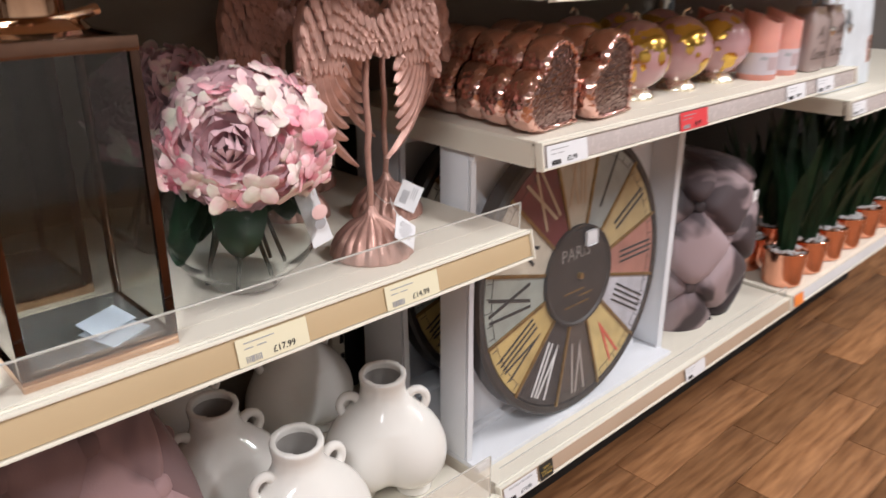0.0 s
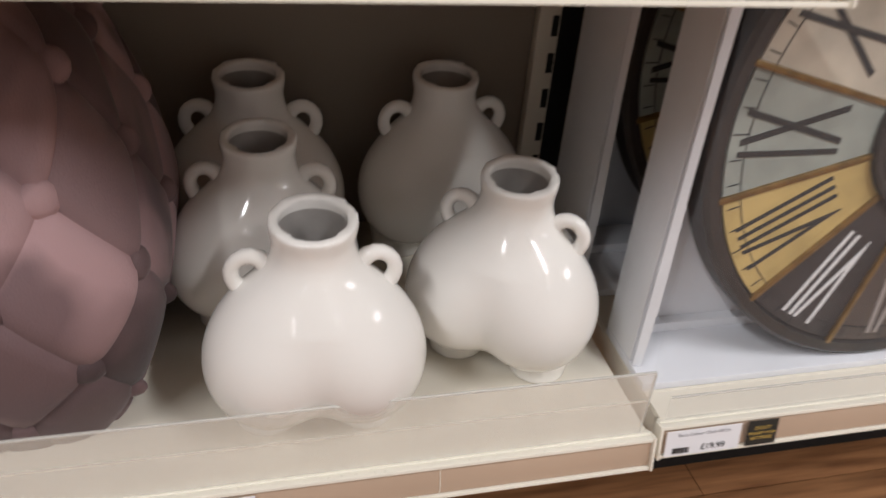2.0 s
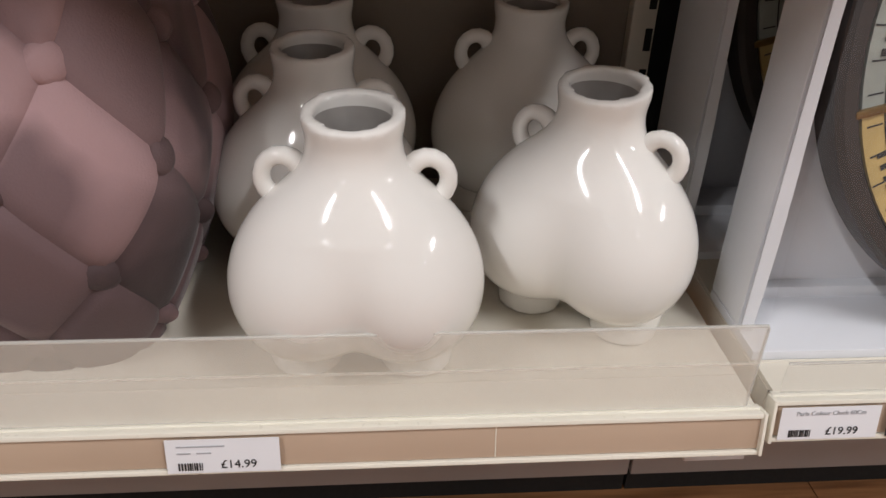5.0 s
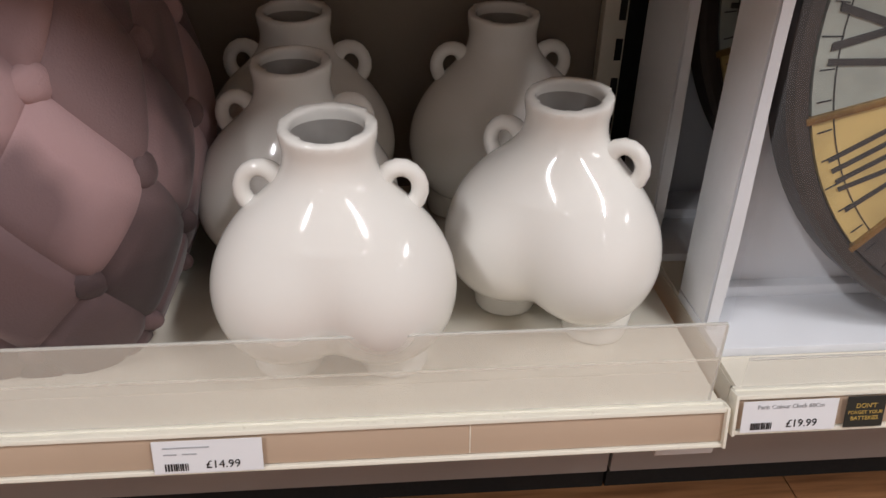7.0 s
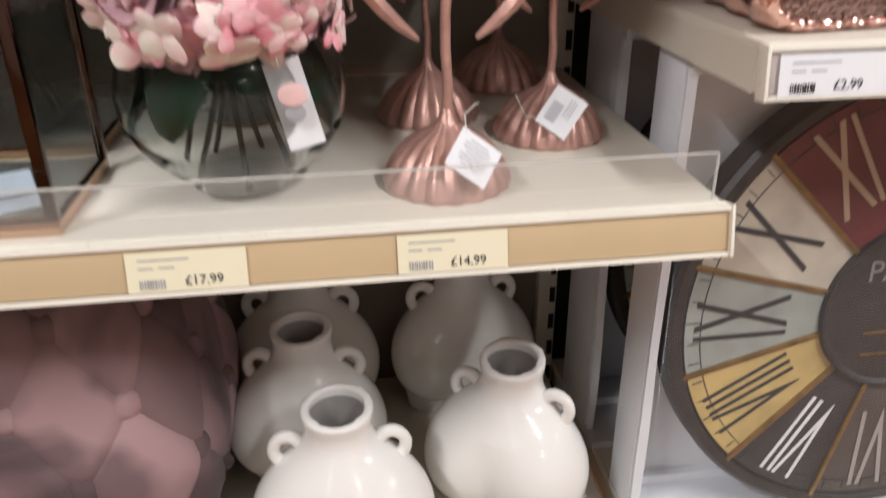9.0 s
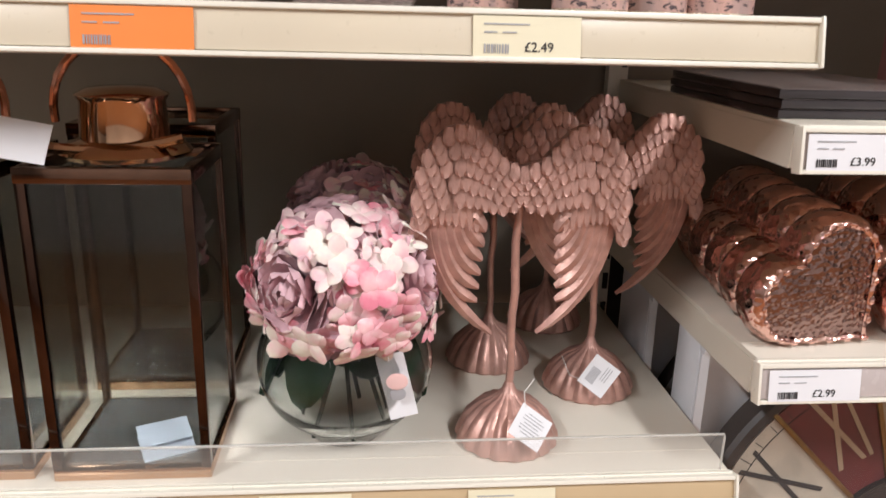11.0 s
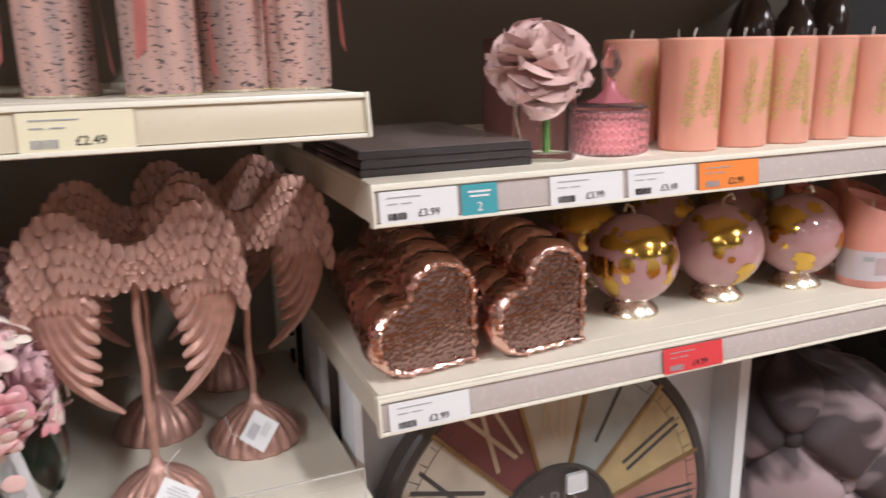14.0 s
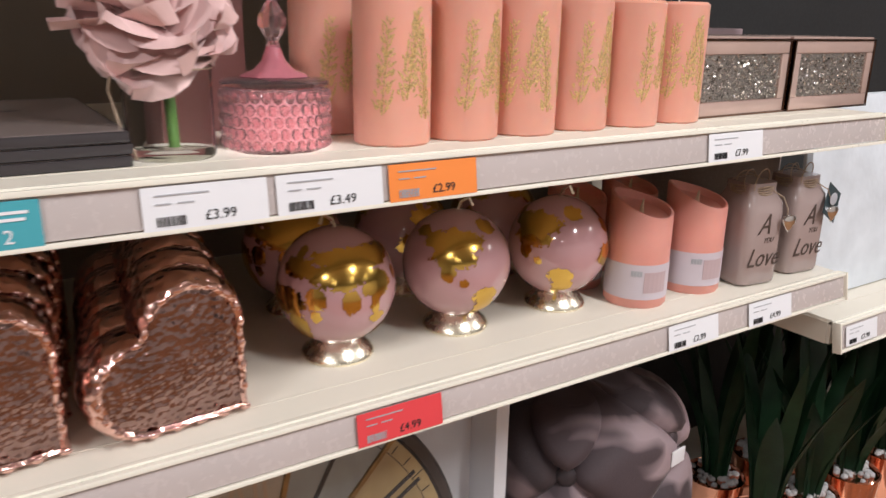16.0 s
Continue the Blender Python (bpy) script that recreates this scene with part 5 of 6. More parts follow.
# ---- flameless candles ----
def led_candle():
    t = thing("flameless_candle", pose(0, 0, 0), "coral flameless candle with a slanted top and paper band", "candle", "flameless candles")
    r = 0.0385
    bm = bmesh.new()
    n = 48
    prof = []
    for rad, z, slant in ((0, 0, 0), (r - 0.002, 0, 0), (r, 0.003, 0), (r, 0.06, 0), (r, 0.124, 1), (r - 0.001, 0.1265, 1), (r - 0.0035, 0.1265, 1), (r - 0.005, 0.124, 1), (r - 0.006, 0.117, 0.9), (r - 0.014, 0.112, 0.7), (0, 0.110, 0)):
        if rad == 0:
            prof.append([bm.verts.new((0, 0, z))])
        else:
            prof.append([bm.verts.new((rad * math.cos(2 * math.pi * k / n), rad * math.sin(2 * math.pi * k / n), z + slant * (-0.013 * math.cos(2 * math.pi * k / n) + 0.002 * math.sin(4 * math.pi * k / n)))) for k in range(n)])
    for p, q in zip(prof, prof[1:]):
        for k in range(n):
            m = (k + 1) % n
            if len(p) == 1:
                bm.faces.new((p[0], q[m], q[k]))
            elif len(q) == 1:
                bm.faces.new((p[k], p[m], q[0]))
            else:
                bm.faces.new((p[k], p[m], q[m], q[k]))
    part("wax", bm, M_CORAL, t, "coral wax body")
    bm = bmesh.new()
    lathe(bm, [(r + 0.0003, 0.012), (r + 0.0007, 0.012), (r + 0.0007, 0.056), (r + 0.0003, 0.056)], 48)
    part("paper_band", bm, mat("pale lilac paper band", (0.58, 0.51, 0.55), 0.5, var=0.08), t, "pale lilac paper band")
    bm = bmesh.new()
    for k in range(4):
        a = radians(-76 + 5 * k)
        box(bm, 0, 0, 0, 0.003, 0.0005, 0.007, 0, Matrix.Translation(((r + 0.0009) * math.cos(a), (r + 0.0009) * math.sin(a), 0.045)) @ Matrix.Rotation(a + math.pi / 2, 4, "Z"))
    part("band_barcode", bm, M_GREYINK, t)
    bm = bmesh.new()
    for k in range(5):
        a = radians(-50 + 9 * k)
        box(bm, 0, 0, 0, 0.0064, 0.0005, 0.026, 0, Matrix.Translation(((r + 0.0009) * math.cos(a), (r + 0.0009) * math.sin(a), 0.034)) @ Matrix.Rotation(a + math.pi / 2, 4, "Z"))
    part("band_panel", bm, mat("mauve paper panel", (0.50, 0.37, 0.38), 0.5), t)
    bm = bmesh.new()
    tube(bm, [(0, 0, 0.109), (0, 0, 0.120), (0.001, 0, 0.130)], 0.0030, 8, lambda q: 1.2 - 0.9 * q)
    part("flame", bm, M_CREAMDECO, t, "plastic flame")
    return t


c0 = led_candle()
c0.matrix_world = pose(1.664, 0.922, Z["B2"], 0, 0, -68)
for x, y, turn in ((1.766, 0.922, -62), (1.640, 1.012, -75), (1.745, 1.02, -55)):
    copy_thing(c0, pose(x, y, Z["B2"], 0, 0, turn))


# ---- light-up jars ----
def jar(x, y, turn):
    t = thing("light_up_jar", pose(x, y, Z["B2"], 0, 0, turn), "frosted blush glass light-up jar with twine and script", "jar", "light-up jars")
    bm = bmesh.new()
    line = [superround(2 * math.pi * k / 48, 0.034, 6) for k in range(48)]
    rings = []
    for f, z in ((0.86, 0), (0.97, 0.003), (1, 0.008), (1, 0.098), (0.95, 0.112), (0.78, 0.122), (0.72, 0.128), (0.72, 0.138)):
        rings.append([bm.verts.new((px * f, py * f, z)) for px, py in line])
    for p, q in zip(rings, rings[1:]):
        for k in range(48):
            m = (k + 1) % 48
            bm.faces.new((p[k], p[m], q[m], q[k]))
    bm.faces.new(rings[0][::-1])
    bm.faces.new(rings[-1])
    part("glass", bm, M_FROST, t, "frosted blush glass")
    ink = M_INK
    for body, size, px, pz in (("A", 0.040, -0.004, 0.072), ("YOU", 0.010, 0.006, 0.060), ("Love", 0.036, 0.0, 0.028)):
        me = words(body, size, align="CENTER")
        me.transform(pose(px, -0.0345, pz) @ Matrix(((0.8, 0, 0.32, 0), (0, 1, 0, 0), (0, 0, 1, 0), (0, 0, 0, 1))))
        me.materials.clear()
        me.materials.append(mat("brown script", (0.07, 0.045, 0.035), 0.6))
        part("script", me, ink, t)
    for k in range(4):
        bm = bmesh.new()
        tube(bm, [(0.0275 * math.cos(a), 0.0275 * math.sin(a), 0.124 + 0.003 * k + 0.001 * math.sin(5 * a + k)) for a in [2 * math.pi * i / 24 for i in range(25)]], 0.0012, 5)
        part("twine_turn", bm, M_TWINE, t)
    bm = bmesh.new()
    tube(bm, [(0.010, -0.028, 0.128), (0.022, -0.036, 0.120), (0.030, -0.038, 0.104), (0.032, -0.037, 0.094)], 0.0008, 5)
    part("charm_string", bm, M_TWINE, t)
    for k in range(4):
        bm = bmesh.new()
        tube(bm, [(0.024 * math.cos(a) + 0.004 * math.sin(k * 2.1), 0.022 * math.sin(a * 0.5 + k) - 0.006, 0.130 + (0.014 + 0.004 * k) * math.sin(a)) for a in [math.pi * i / 12 for i in range(13)]], 0.0008, 5)
        part("twine_loop", bm, M_TWINE, t)
    bm = bmesh.new()
    lathe(bm, [(0, -0.013), (0.004, -0.009), (0.010, -0.001), (0.0118, 0.005), (0.009, 0.010), (0.004, 0.0105), (0, 0.0075)], 20)
    bmesh.ops.transform(bm, matrix=Matrix.Translation((0.0318, -0.041, 0.086)) @ Matrix.Scale(0.4, 4, (0, 1, 0)), verts=bm.verts[:])
    part("heart_charm", bm, mat("silver charm", (0.75, 0.74, 0.72), 0.12, metal=1.0), t, "small silver heart charm")
    return t


jar(1.853, 0.906, -8)
jar(1.955, 0.908, -6)
t = thing("swing_tag", pose(1.985, 0.868, Z["B2"] + 0.100), "black swing tag reading LIGHT UP on a jar", "tag", "swing tags")
bm = bmesh.new()
box(bm, 0, 0, 0, 0.036, 0.001, 0.046, 0, pose(0, 0, 0, -12, 32, 0))
part("card", bm, mat("dark teal card", (0.03, 0.05, 0.055), 0.3), t)
lettering("print", "LIGHT UP", 0.0075, M_PAPER, t, pose(0, 0, 0, -12, 32, 0) @ pose(-0.016, -0.0012, -0.017), 0.9)
bm = bmesh.new()
bead(bm, (-0.002, -0.003, 0.006), 0.009, 0.001, 0.009)
part("printed_picture", bm, M_GREYINK, t)


# ---- upper shelf of the pink bay ----
t = None
for k in range(3):
    t = thing("picture_frame", pose(0.975, 1.02, Z["B3"] + 0.0005 + 0.0092 * k, 0, 0, (0, 0.6, -0.4)[k]), "flat dark glass-topped frame in a low stack", "picture frame", "stacked dark frames")
    bm = bmesh.new()
    box(bm, 0, 0, 0.0042, 0.198, 0.265, 0.008, 0.0012)
    part("board", bm, M_DKEDGE, t)
    bm = bmesh.new()
    box(bm, 0, 0, 0.0085, 0.192, 0.259, 0.0006)
    part("top_sheet", bm, M_DKBOX, t, "smoked brown top sheet")
    if k == 2:
        bm = bmesh.new()
        box(bm, 0.03, 0.03, 0.0089, 0.022, 0.006, 0.0004)
        part("hanging_slot", bm, M_DKEDGE, t)

PEONY = thing("peony_vase", pose(1.112, 0.925, Z["B3"]), "blush silk peony in a clear glass tumbler", "flower arrangement")
bm = bmesh.new()
lathe(bm, [(0, 0), (0.033, 0), (0.0345, 0.002), (0.0345, 0.082), (0.0325, 0.082), (0.0325, 0.009), (0, 0.007)], 48)
part("tumbler", bm, G_TUMBLER, PEONY, "clear glass tumbler", shadow=False)
bm = bmesh.new()
tube(bm, [(0.002, 0, 0.009), (0.001, 0, 0.045), (-0.006, 0, 0.12)], 0.0045, 10)
part("stem", bm, M_GSTEM, PEONY)
bm = bmesh.new()
tube(bm, [(-0.040, -0.008, 0.082), (-0.046, -0.012, 0.055), (-0.040, -0.014, 0.025), (-0.030, -0.014, 0.002)], 0.0012, 6)
part("raffia_strand", bm, M_TWINE, PEONY)
bm = bmesh.new()
tube(bm, [(0.0343 * math.cos(a), 0.0343 * math.sin(a), 0.070) for a in [2 * math.pi * k / 30 for k in range(31)]], 0.0008, 5)
part("rim_tie", bm, M_TWINE, PEONY)
LIFT = Vector((-0.004, 0, 0.026))
rnd = random.Random(21)
HEAD = Matrix.Translation(Vector((-0.002, -0.006, 0.090)) + LIFT) @ facing((-0.12, -0.72, 0.68))
for count, tilt, length, width, cup, out in ((4, 14, 0.030, 0.020, -0.34, 0.004), (5, 32, 0.039, 0.027, -0.28, 0.006), (6, 52, 0.046, 0.031, -0.20, 0.008), (7, 72, 0.050, 0.033, -0.12, 0.009), (8, 94, 0.053, 0.032, -0.06, 0.008)):
    for k in range(count):
        bm = bmesh.new()
        turn = 2 * math.pi * (k + 0.37 * tilt) / count + rnd.uniform(-0.22, 0.22)
        m = HEAD @ Matrix.Rotation(turn, 4, "Z") @ Matrix.Translation((0, out, -0.00016 * tilt)) @ Matrix.Rotation(radians(-tilt + rnd.uniform(-11, 11)), 4, "X") @ Matrix.Rotation(rnd.uniform(-0.3, 0.3), 4, "Z")
        petal(bm, m, length * rnd.uniform(0.88, 1.12), width * rnd.uniform(1.0, 1.3), cup, -0.30 * rnd.uniform(0.3, 1.5), 0.20, rnd.randrange(9999))
        part("petal", bm, M_PEONY, PEONY, angle=80)
for k, (turn, tilt, length) in enumerate(((88, 104, 0.072), (74, 92, 0.066), (104, 84, 0.066), (93, 66, 0.060), (-70, 100, 0.062), (-88, 108, 0.060))):
    bm = bmesh.new()
    petal(bm, Matrix.Translation(Vector((-0.004, -0.008, 0.084)) + LIFT) @ Matrix.Rotation(radians(turn), 4, "Z") @ Matrix.Rotation(radians(-tilt), 4, "X"), length, 0.020, -0.30, 0.10, 0.14, 700 + k)
    part("petal", bm, M_PEONY, PEONY, angle=80)

t = thing("bonbon_jar", pose(1.202, 0.928, Z["B3"]), "pink pressed glass lidded jar with a pointed finial", "jar")
bm = bmesh.new()
lathe(bm, [(0, 0), (0.040, 0), (0.0445, 0.004), (0.0445, 0.050), (0.042, 0.053), (0.039, 0.050), (0.039, 0.006), (0, 0.005)], 64)
part("bowl", bm, G_PINK, t, "pink pressed glass bowl", shadow=False)
for row in range(5):
    bm = bmesh.new()
    for k in range(30):
        a = 2 * math.pi * (k + 0.5 * (row % 2)) / 30
        bead(bm, (0.0440 * math.cos(a), 0.0440 * math.sin(a), 0.007 + 0.0098 * row), 0.0042, 0.0042, 0.0052, 6, 4)
    part("studding", bm, G_PINK, t, shadow=False, smooth=False)["kind"] = "stuff"
bm = bmesh.new()
lathe(bm, [(0, 0.004), (0.037, 0.005), (0.037, 0.036), (0, 0.038)], 32)
part("wax_fill", bm, mat("pink wax", (0.60, 0.34, 0.35), 0.5), t, "pink wax filling")
bm = bmesh.new()
lathe(bm, [(0, 0.0545), (0.0455, 0.0545), (0.0460, 0.0575), (0.040, 0.0600), (0.026, 0.0612), (0, 0.0612)], 48)
lid = part("lid", bm, G_PINK, t, "clear pink glass lid", shadow=False)
bm = bmesh.new()
lathe(bm, [(0.029, 0.0614), (0.028, 0.0628), (0.018, 0.0665), (0.010, 0.0745), (0.006, 0.085), (0, 0.087)], 48, wob=lambda a, i: 1 + (0.05 * math.cos(8 * a) if i < 3 else 0))
part("lid_dome", bm, mat("rose pressed glass dome", (0.70, 0.24, 0.29), 0.10, Transmission_Weight=0.4, IOR=1.4, Coat_Weight=0.5), lid, "rose pink raised dome")
bm = bmesh.new()
lathe(bm, [(0, 0.084), (0.006, 0.086), (0.0045, 0.090), (0.0085, 0.096), (0.0125, 0.104), (0.0115, 0.110), (0.006, 0.120), (0.001, 0.127), (0, 0.1275)], 10)
part("finial", bm, G_PINK, lid, "clear cut-glass finial", smooth=False, shadow=False)


def pillar_candle(r, h):
    t = thing("pillar_candle", pose(0, 0, 0), "peach pillar candle with gold glitter fern sprays", "candle", "peach pillar candles")
    bm = bmesh.new()
    lathe(bm, [(0, 0), (r - 0.002, 0), (r, 0.002), (r, h - 0.003), (r - 0.003, h), (r - 0.008, h - 0.001), (r * 0.4, h - 0.004), (0, h - 0.004)], 56)
    part("wax", bm, M_CANDLE, t)
    bm = bmesh.new()
    tube(bm, [(0, 0, h - 0.004), (0.001, 0, h + 0.004), (0.004, 0, h + 0.011)], 0.0009, 6)
    part("wick", bm, M_STRING, t)
    rnd = random.Random(8)
    for a0, z0, lean, n in ((-134, 0.034, 0.12, 11), (-97, 0.048, 0.20, 12), (-62, 0.030, -0.14, 13), (-22, 0.044, 0.10, 11)):
        bm = bmesh.new()
        for k in range(n):
            f = k / (n - 1)
            zz = z0 + (h * 0.55) * f
            if zz > h - 0.014:
                break
            for s in (-1, 1, -1, 1, -0.5, 0.5, 0):
                a = radians(a0) + lean * f * 1.6 + s * (0.21 - 0.11 * f) * rnd.uniform(0.4, 1.25)
                made = bead(bm, (0, 0, 0), 0.0013 * (1.2 - 0.5 * f) * rnd.uniform(0.5, 1.2), 0.0004, 0.0042 * rnd.uniform(0.5, 1.2), 6, 4)
                m = Matrix.Translation(((r + 0.0001) * math.cos(a), (r + 0.0001) * math.sin(a), zz + rnd.uniform(-0.003, 0.003))) @ Matrix.Rotation(a + math.pi / 2, 4, "Z") @ Matrix.Rotation(s * rnd.uniform(0.2, 0.9) + lean, 4, "Y")
                bmesh.ops.transform(bm, matrix=m, verts=made)
        pts = [((r + 0.0002) * math.cos(radians(a0) + lean * 1.6 * f), (r + 0.0002) * math.sin(radians(a0) + lean * 1.6 * f), z0 + h * 0.55 * f - 0.006) for f in [i / 8 for i in range(9)]]
        tube(bm, pts, 0.0006, 5)
        part("glitter_spray", bm, M_GLITTER, t, "gold glitter fern spray")
    return t


k0 = pillar_candle(0.0355, 0.134)
k0.matrix_world = pose(1.308, 0.912, Z["B3"])
for i, (x, y) in enumerate(((1.386, 0.912), (1.459, 0.912), (1.535, 0.916), (1.610, 0.912), (1.684, 0.915), (1.285, 1.005), (1.365, 1.01), (1.44, 1.0), (1.52, 1.005), (1.60, 1.0))):
    copy_thing(k0, pose(x, y, Z["B3"], 0, 0, (14, -20, 9, 25, -12, 18, 40, 3, 80, 20)[i]))


def crystal_box(x, y, turn, seed):
    t = thing("trinket_box", pose(x, y, Z["B3"], 0, 0, turn), "mirrored rose gold trinket box with crushed crystal panel", "box", "mirrored trinket boxes")
    w, d, h = 0.198, 0.120, 0.094
    bm = bmesh.new()
    box(bm, 0, 0, h / 2, w, d, h, 0.002)
    part("body", bm, M_MIRROR, t)
    bm = bmesh.new()
    for cx, cz, sx, sz in ((0, 0.010, w - 0.006, 0.016), (0, h - 0.010, w - 0.006, 0.016), (-w / 2 + 0.010, h / 2, 0.014, h - 0.037), (w / 2 - 0.010, h / 2, 0.014, h - 0.037)):
        box(bm, cx, -d / 2 - 0.0015, cz, sx, 0.003, sz, 0.0008)
    part("mirror_frame", bm, M_MIRROR, t, "rose mirror frame")
    bm = bmesh.new()
    for s in (-1, 1):
        box(bm, s * (w / 2 - 0.001), -d / 2 - 0.002, h / 2, 0.002, 0.005, h - 0.005)
        box(bm, 0, -d / 2 - 0.002, h / 2 + s * (h / 2 - 0.001), w, 0.005, 0.002)
    part("edging", bm, M_TOPFRAME, t, "dark copper edging")
    bm = bmesh.new()
    box(bm, 0, 0, h + 0.0015, w, d, 0.003, 0.001)
    part("lid", bm, M_MIRROR, t, "mirrored lid")
    r = random.Random(seed)
    bm = bmesh.new()
    box(bm, 0, -d / 2 - 0.0006, h / 2, w - 0.036, 0.001, h - 0.038)
    for k in range(900):
        px, pz = r.uniform(-w / 2 + 0.020, w / 2 - 0.020), r.uniform(0.020, h - 0.020)
        s = r.uniform(0.0015, 0.0028)
        base = Vector((px, -d / 2 - 0.001, pz))
        vs = [bm.verts.new(base + Vector((r.uniform(-s, s), -r.uniform(0, s), r.uniform(-s, s)))) for q in range(4)]
        for f in ((0, 1, 2), (0, 2, 3), (0, 3, 1), (1, 3, 2)):
            bm.faces.new([vs[q] for q in f])
    part("crystal_panel", bm, M_CRUSH, t, "crushed silver crystal panel", smooth=False)["kind"] = "stuff"
    return t


crystal_box(1.806, 0.972, 2, 21)
crystal_box(2.008, 0.974, 1, 22)
for x, y, w, h in ((1.80, 1.15, 0.16, 0.105), (1.97, 1.17, 0.15, 0.105)):
    t = thing("gift_box", pose(x, y, Z["B3"]), "dark card gift box with a mauve lid", "box", "gift boxes")
    bm = bmesh.new()
    box(bm, 0, 0, h / 2 - 0.006, w - 0.006, 0.15, h - 0.012, 0.001)
    part("body", bm, M_DKBOX, t)
    bm = bmesh.new()
    box(bm, 0, 0, h - 0.009, w, 0.156, 0.018, 0.002)
    part("lid", bm, mat("mauve card lid", (0.34, 0.24, 0.25), 0.5), t, "mauve card lid")


t = thing("rose_box", pose(1.175, 1.09, Z["B3"]), "dark rose brown card box behind the pink jar", "box")
bm = bmesh.new()
box(bm, 0, 0, 0.07, 0.085, 0.09, 0.14, 0.002)
part("carton", bm, mat("dark rose card", (0.22, 0.085, 0.075), 0.45, var=0.15), t)
for x, y, h in ((1.76, 1.29, 0.26), (1.86, 1.285, 0.24), (1.95, 1.29, 0.27)):
    t = thing("bottle_vase", pose(x, y, Z["B3"]), "tall smoky brown glass bottle vase at the back", "vase", "smoky bottle vases")
    bm = bmesh.new()
    lathe(bm, [(0, 0), (0.036, 0), (0.040, 0.006), (0.041, h * 0.62), (0.030, h * 0.74), (0.016, h * 0.82), (0.015, h * 0.97), (0.018, h), (0, h)], 36)
    part("glass", bm, mat("smoky brown glass", (0.075, 0.05, 0.045), 0.08, var=0.2, Coat_Weight=0.5), t)


# ---- top shelf seen: ribbed jars and birch candles ----
def ribbed_jar(x, y):
    t = thing("ribbed_jar", pose(x, y, Z["A3"]), "smoky blush ribbed glass candle jar", "jar", "ribbed glass jars")
    bm = bmesh.new()
    prof = [(0, 0), (0.050, 0), (0.058, 0.004), (0.067, 0.024), (0.0705, 0.045), (0.0695, 0.066), (0.062, 0.084), (0.050, 0.096), (0.047, 0.102), (0.049, 0.112)]
    lathe(bm, prof + [(r - 0.003 if r else 0, z + 0.003) for r, z in prof[::-1] if z > 0.001 or r == 0], 128, wob=lambda a, i: 1 + (0.04 * abs(math.cos(14 * a)) if 2 < i < 7 else 0))
    part("glass", bm, G_RIB, t, "ribbed blush glass", shadow=False)
    bm = bmesh.new()
    lathe(bm, [(0, 0.004), (0.050, 0.006), (0.061, 0.024), (0.064, 0.045), (0, 0.047)], 120, wob=lambda a, i: 1 + 0.05 * math.cos(22 * a))
    part("wax", bm, mat("dusty rose wax", (0.36, 0.25, 0.23), 0.6, var=0.1), t, "dusty rose wax")
    bm = bmesh.new()
    rows = []
    for k in range(10):
        a = radians(-106 + 4.2 * k)
        rows.append([bm.verts.new((q * math.cos(a), q * math.sin(a), z)) for q, z in ((0.0726, 0.066), (0.0648, 0.086))])
    for p, q in zip(rows, rows[1:]):
        bm.faces.new((p[0], q[0], q[1], p[1]))
    bmesh.ops.solidify(bm, geom=bm.faces[:], thickness=0.0006)
    part("sticker", bm, M_PAPER, t, "white paper sticker")
    bm = bmesh.new()
    lathe(bm, [(0.052, 0.113), (0.052, 0.122), (0.03, 0.130), (0, 0.132)], 48)
    part("lid", bm, M_DARKCOP, t, "copper lid")
    return t


ribbed_jar(0.340, 0.990)
ribbed_jar(0.489, 0.992)


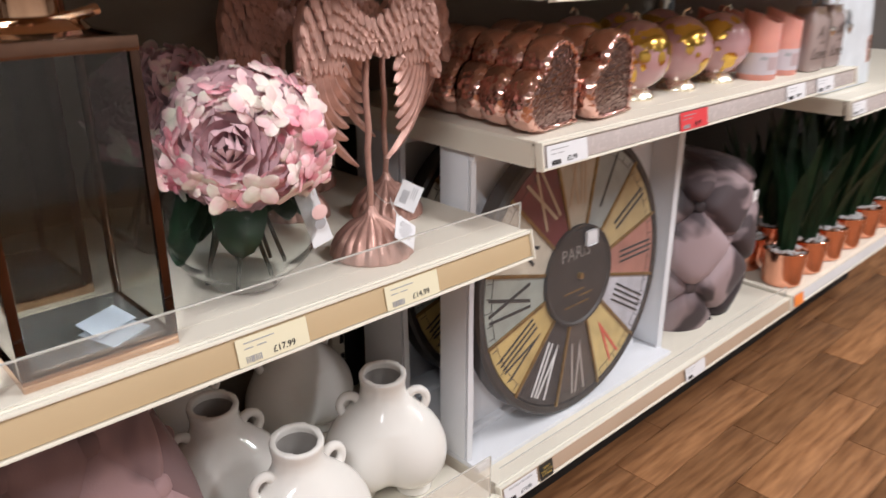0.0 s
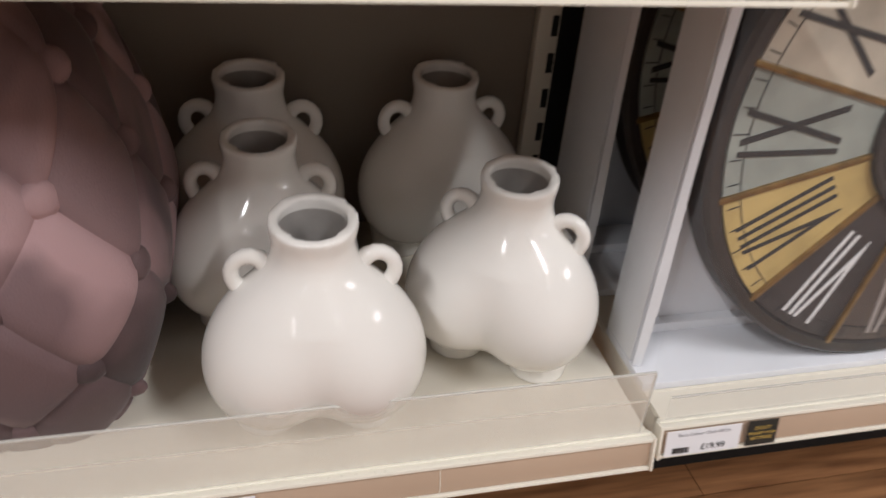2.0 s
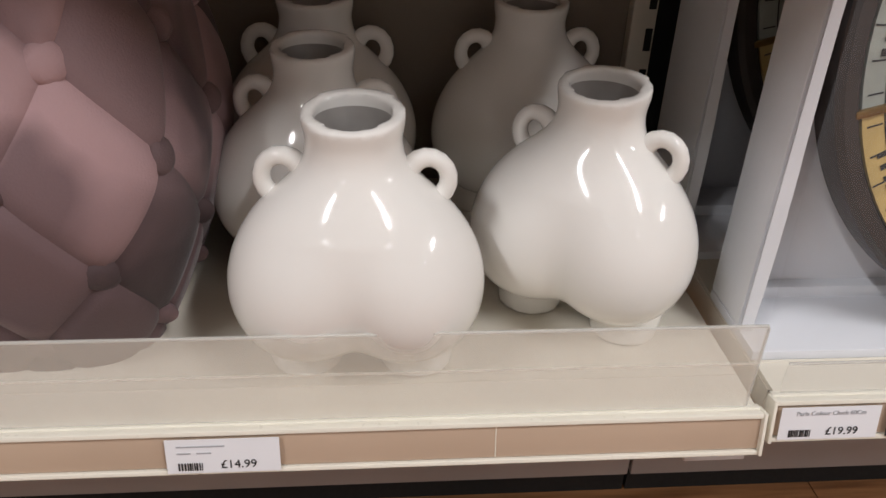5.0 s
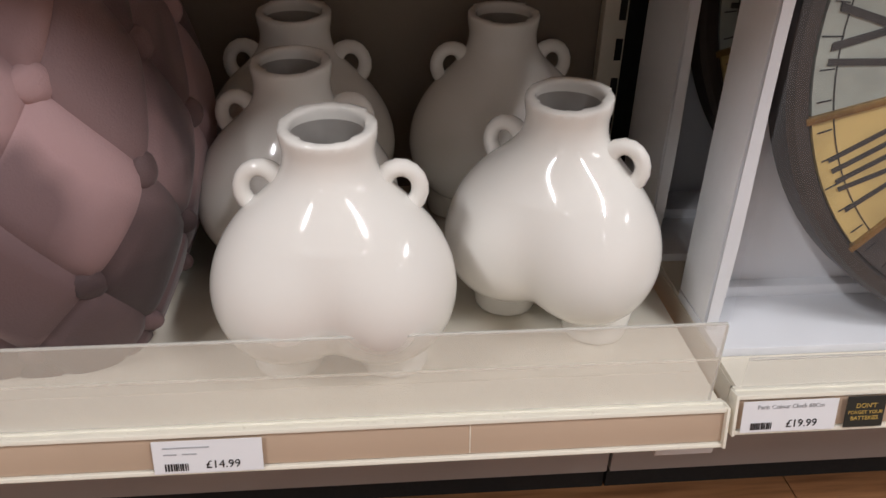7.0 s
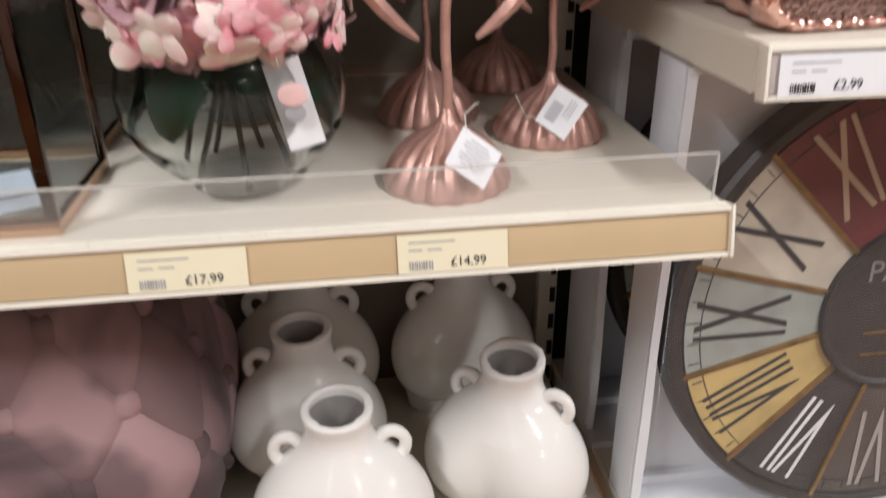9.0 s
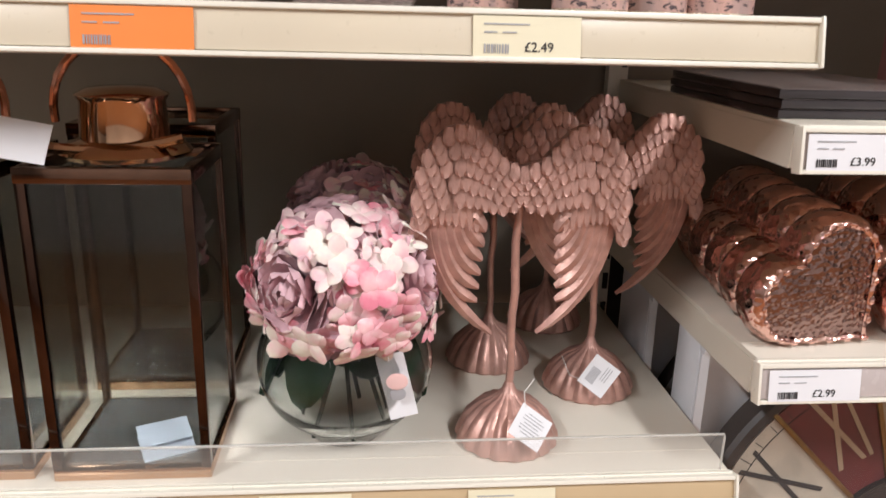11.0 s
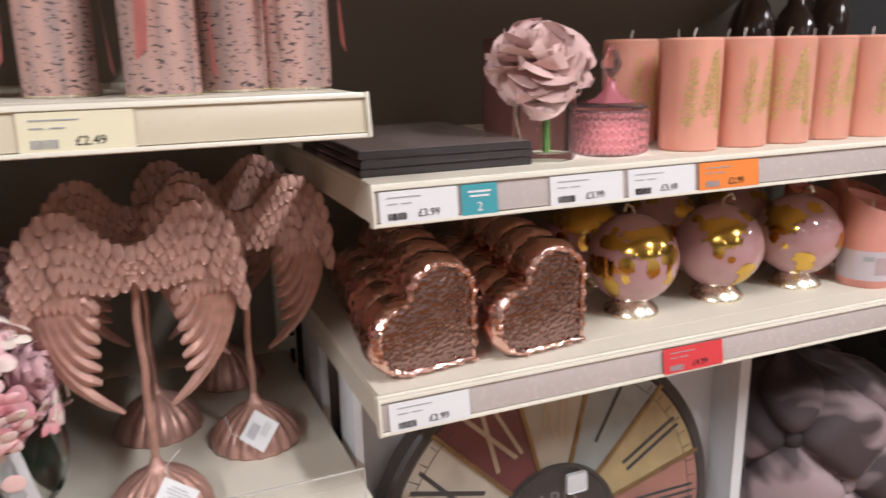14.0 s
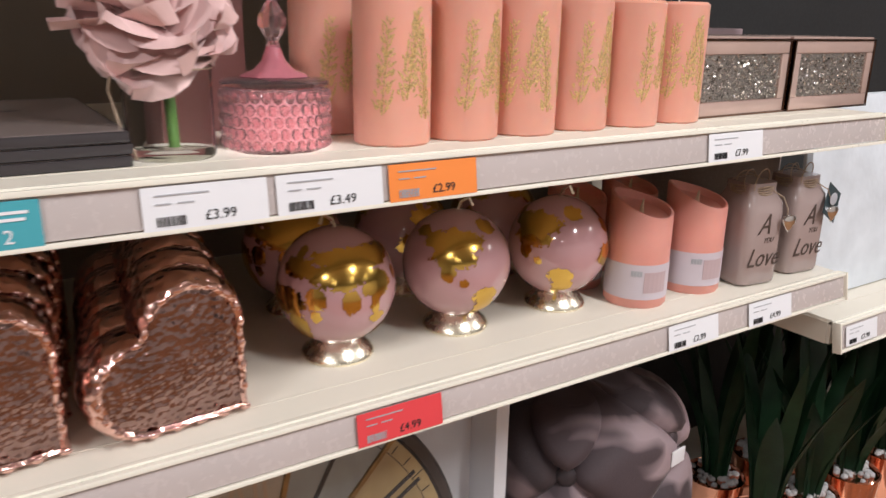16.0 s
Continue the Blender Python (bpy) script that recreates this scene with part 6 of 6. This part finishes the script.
def birch_candle(x, y, turn, ribbon):
    t = thing("birch_candle", pose(x, y, Z["A3"], 0, 0, turn), "pink birch bark pattern cylinder with hanging satin ribbons", "candle", "birch pattern cylinders")
    r, h = 0.0335, 0.15
    bm = bmesh.new()
    lathe(bm, [(0, 0), (r - 0.001, 0), (r, 0.002), (r, h), (0, h + 0.001)], 64, wob=lambda a, i: 1 + 0.010 * math.cos(17 * a))
    part("body", bm, M_BARK, t)
    bm = bmesh.new()
    lathe(bm, [(r * 0.99, 0.0002), (r + 0.0012, 0.0005), (r + 0.0012, 0.0025), (r * 0.99, 0.003)], 48)
    part("foot_ring", bm, M_PALEGOLD, t)
    for a, low in ribbon:
        bm = bmesh.new()
        b = radians(a)
        rows = []
        for k in range(7):
            f = k / 6
            c = Vector(((r + 0.006 + 0.010 * f) * math.cos(b), (r + 0.006 + 0.010 * f) * math.sin(b) - 0.002 * math.sin(4 * f), h - 0.005 - (h - 0.005 - low) * f))
            side = Vector((-math.sin(b), math.cos(b), 0)) * 0.0055
            tw = Matrix.Rotation(0.7 * f, 3, "Z")
            rows.append([bm.verts.new(c + tw @ side + Vector((0, 0, 0.006 * f))), bm.verts.new(c - tw @ side - Vector((0, 0, 0.004 * f)))])
        for p, q in zip(rows, rows[1:]):
            bm.faces.new((p[0], p[1], q[1], q[0]))
        bmesh.ops.solidify(bm, geom=bm.faces[:], thickness=0.0006)
        part("ribbon", bm, M_RIBBON, t, "pink satin ribbon")
    return t


birch_candle(0.611, 0.968, 0, ((-168, 0.028), (-20, 0.020)))
birch_candle(0.700, 0.915, 40, ((-150, 0.036), (-62, 0.018)))
birch_candle(0.770, 0.955, 85, ((-135, 0.045),))
birch_candle(0.834, 0.952, 130, ((-158, 0.040), (-12, 0.020)))


# ---- neighbouring bay ----
t = thing("wall_plaque", pose(2.20, 0.93, Z["C2"], -6), "white crackle-painted board standing on the next shelf", "plaque")
bm = bmesh.new()
box(bm, 0, 0, 0.16, 0.30, 0.02, 0.32, 0.01)
part("board", bm, M_PLAQUE, t)
bm = bmesh.new()
for k in range(5):
    box(bm, 0.02 + 0.008 * k, -0.0125, 0.17 - 0.01 * k, 0.006, 0.004, 0.02, 0.001, pose(0, 0, 0, 0, 40, 0))
part("gold_motif", bm, M_COPPER, t, "small copper motif")
t = thing("side_panel", pose(2.008, 1.0, Z["B2"]), "pale mauve steel divider at the shelf's end", "divider")
bm = bmesh.new()
box(bm, 0, 0.15, 0.105, 0.003, 0.36, 0.20, 0.0008)
part("panel", bm, M_STRIP_GREY, t)

# ---- floor planks ----
PW, PL = 0.125, 0.62
near, far = [], []
for j in range(-36, 12):
    y = 0.02 + j * PW
    off = (j * 0.37) % 1.0 * PL
    for i in range(-7, 16):
        x = i * PL + off
        if -6 < y < 1.5:
            (near if -0.05 < y < 1.10 and 0.6 < x < 4.8 else far).append((x, y))
plank = bmesh.new()
box(plank, 0, 0, 0, PL - 0.002, PW - 0.002, 0.006, 0.001)
plank_mesh = mesh_of("plank", plank, M_WOOD)
for x, y in near:
    ob = new("plank", plank_mesh)
    ob.matrix_world = pose(x, y, 0.0)
    ob.parent = floor
bm = bmesh.new()
for x, y in far:
    box(bm, x, y, -0.0001, PL - 0.002, PW - 0.002, 0.006)
ob = part("planks_beyond", bm, M_WOOD, floor, smooth=False)
ob["kind"] = "stuff"
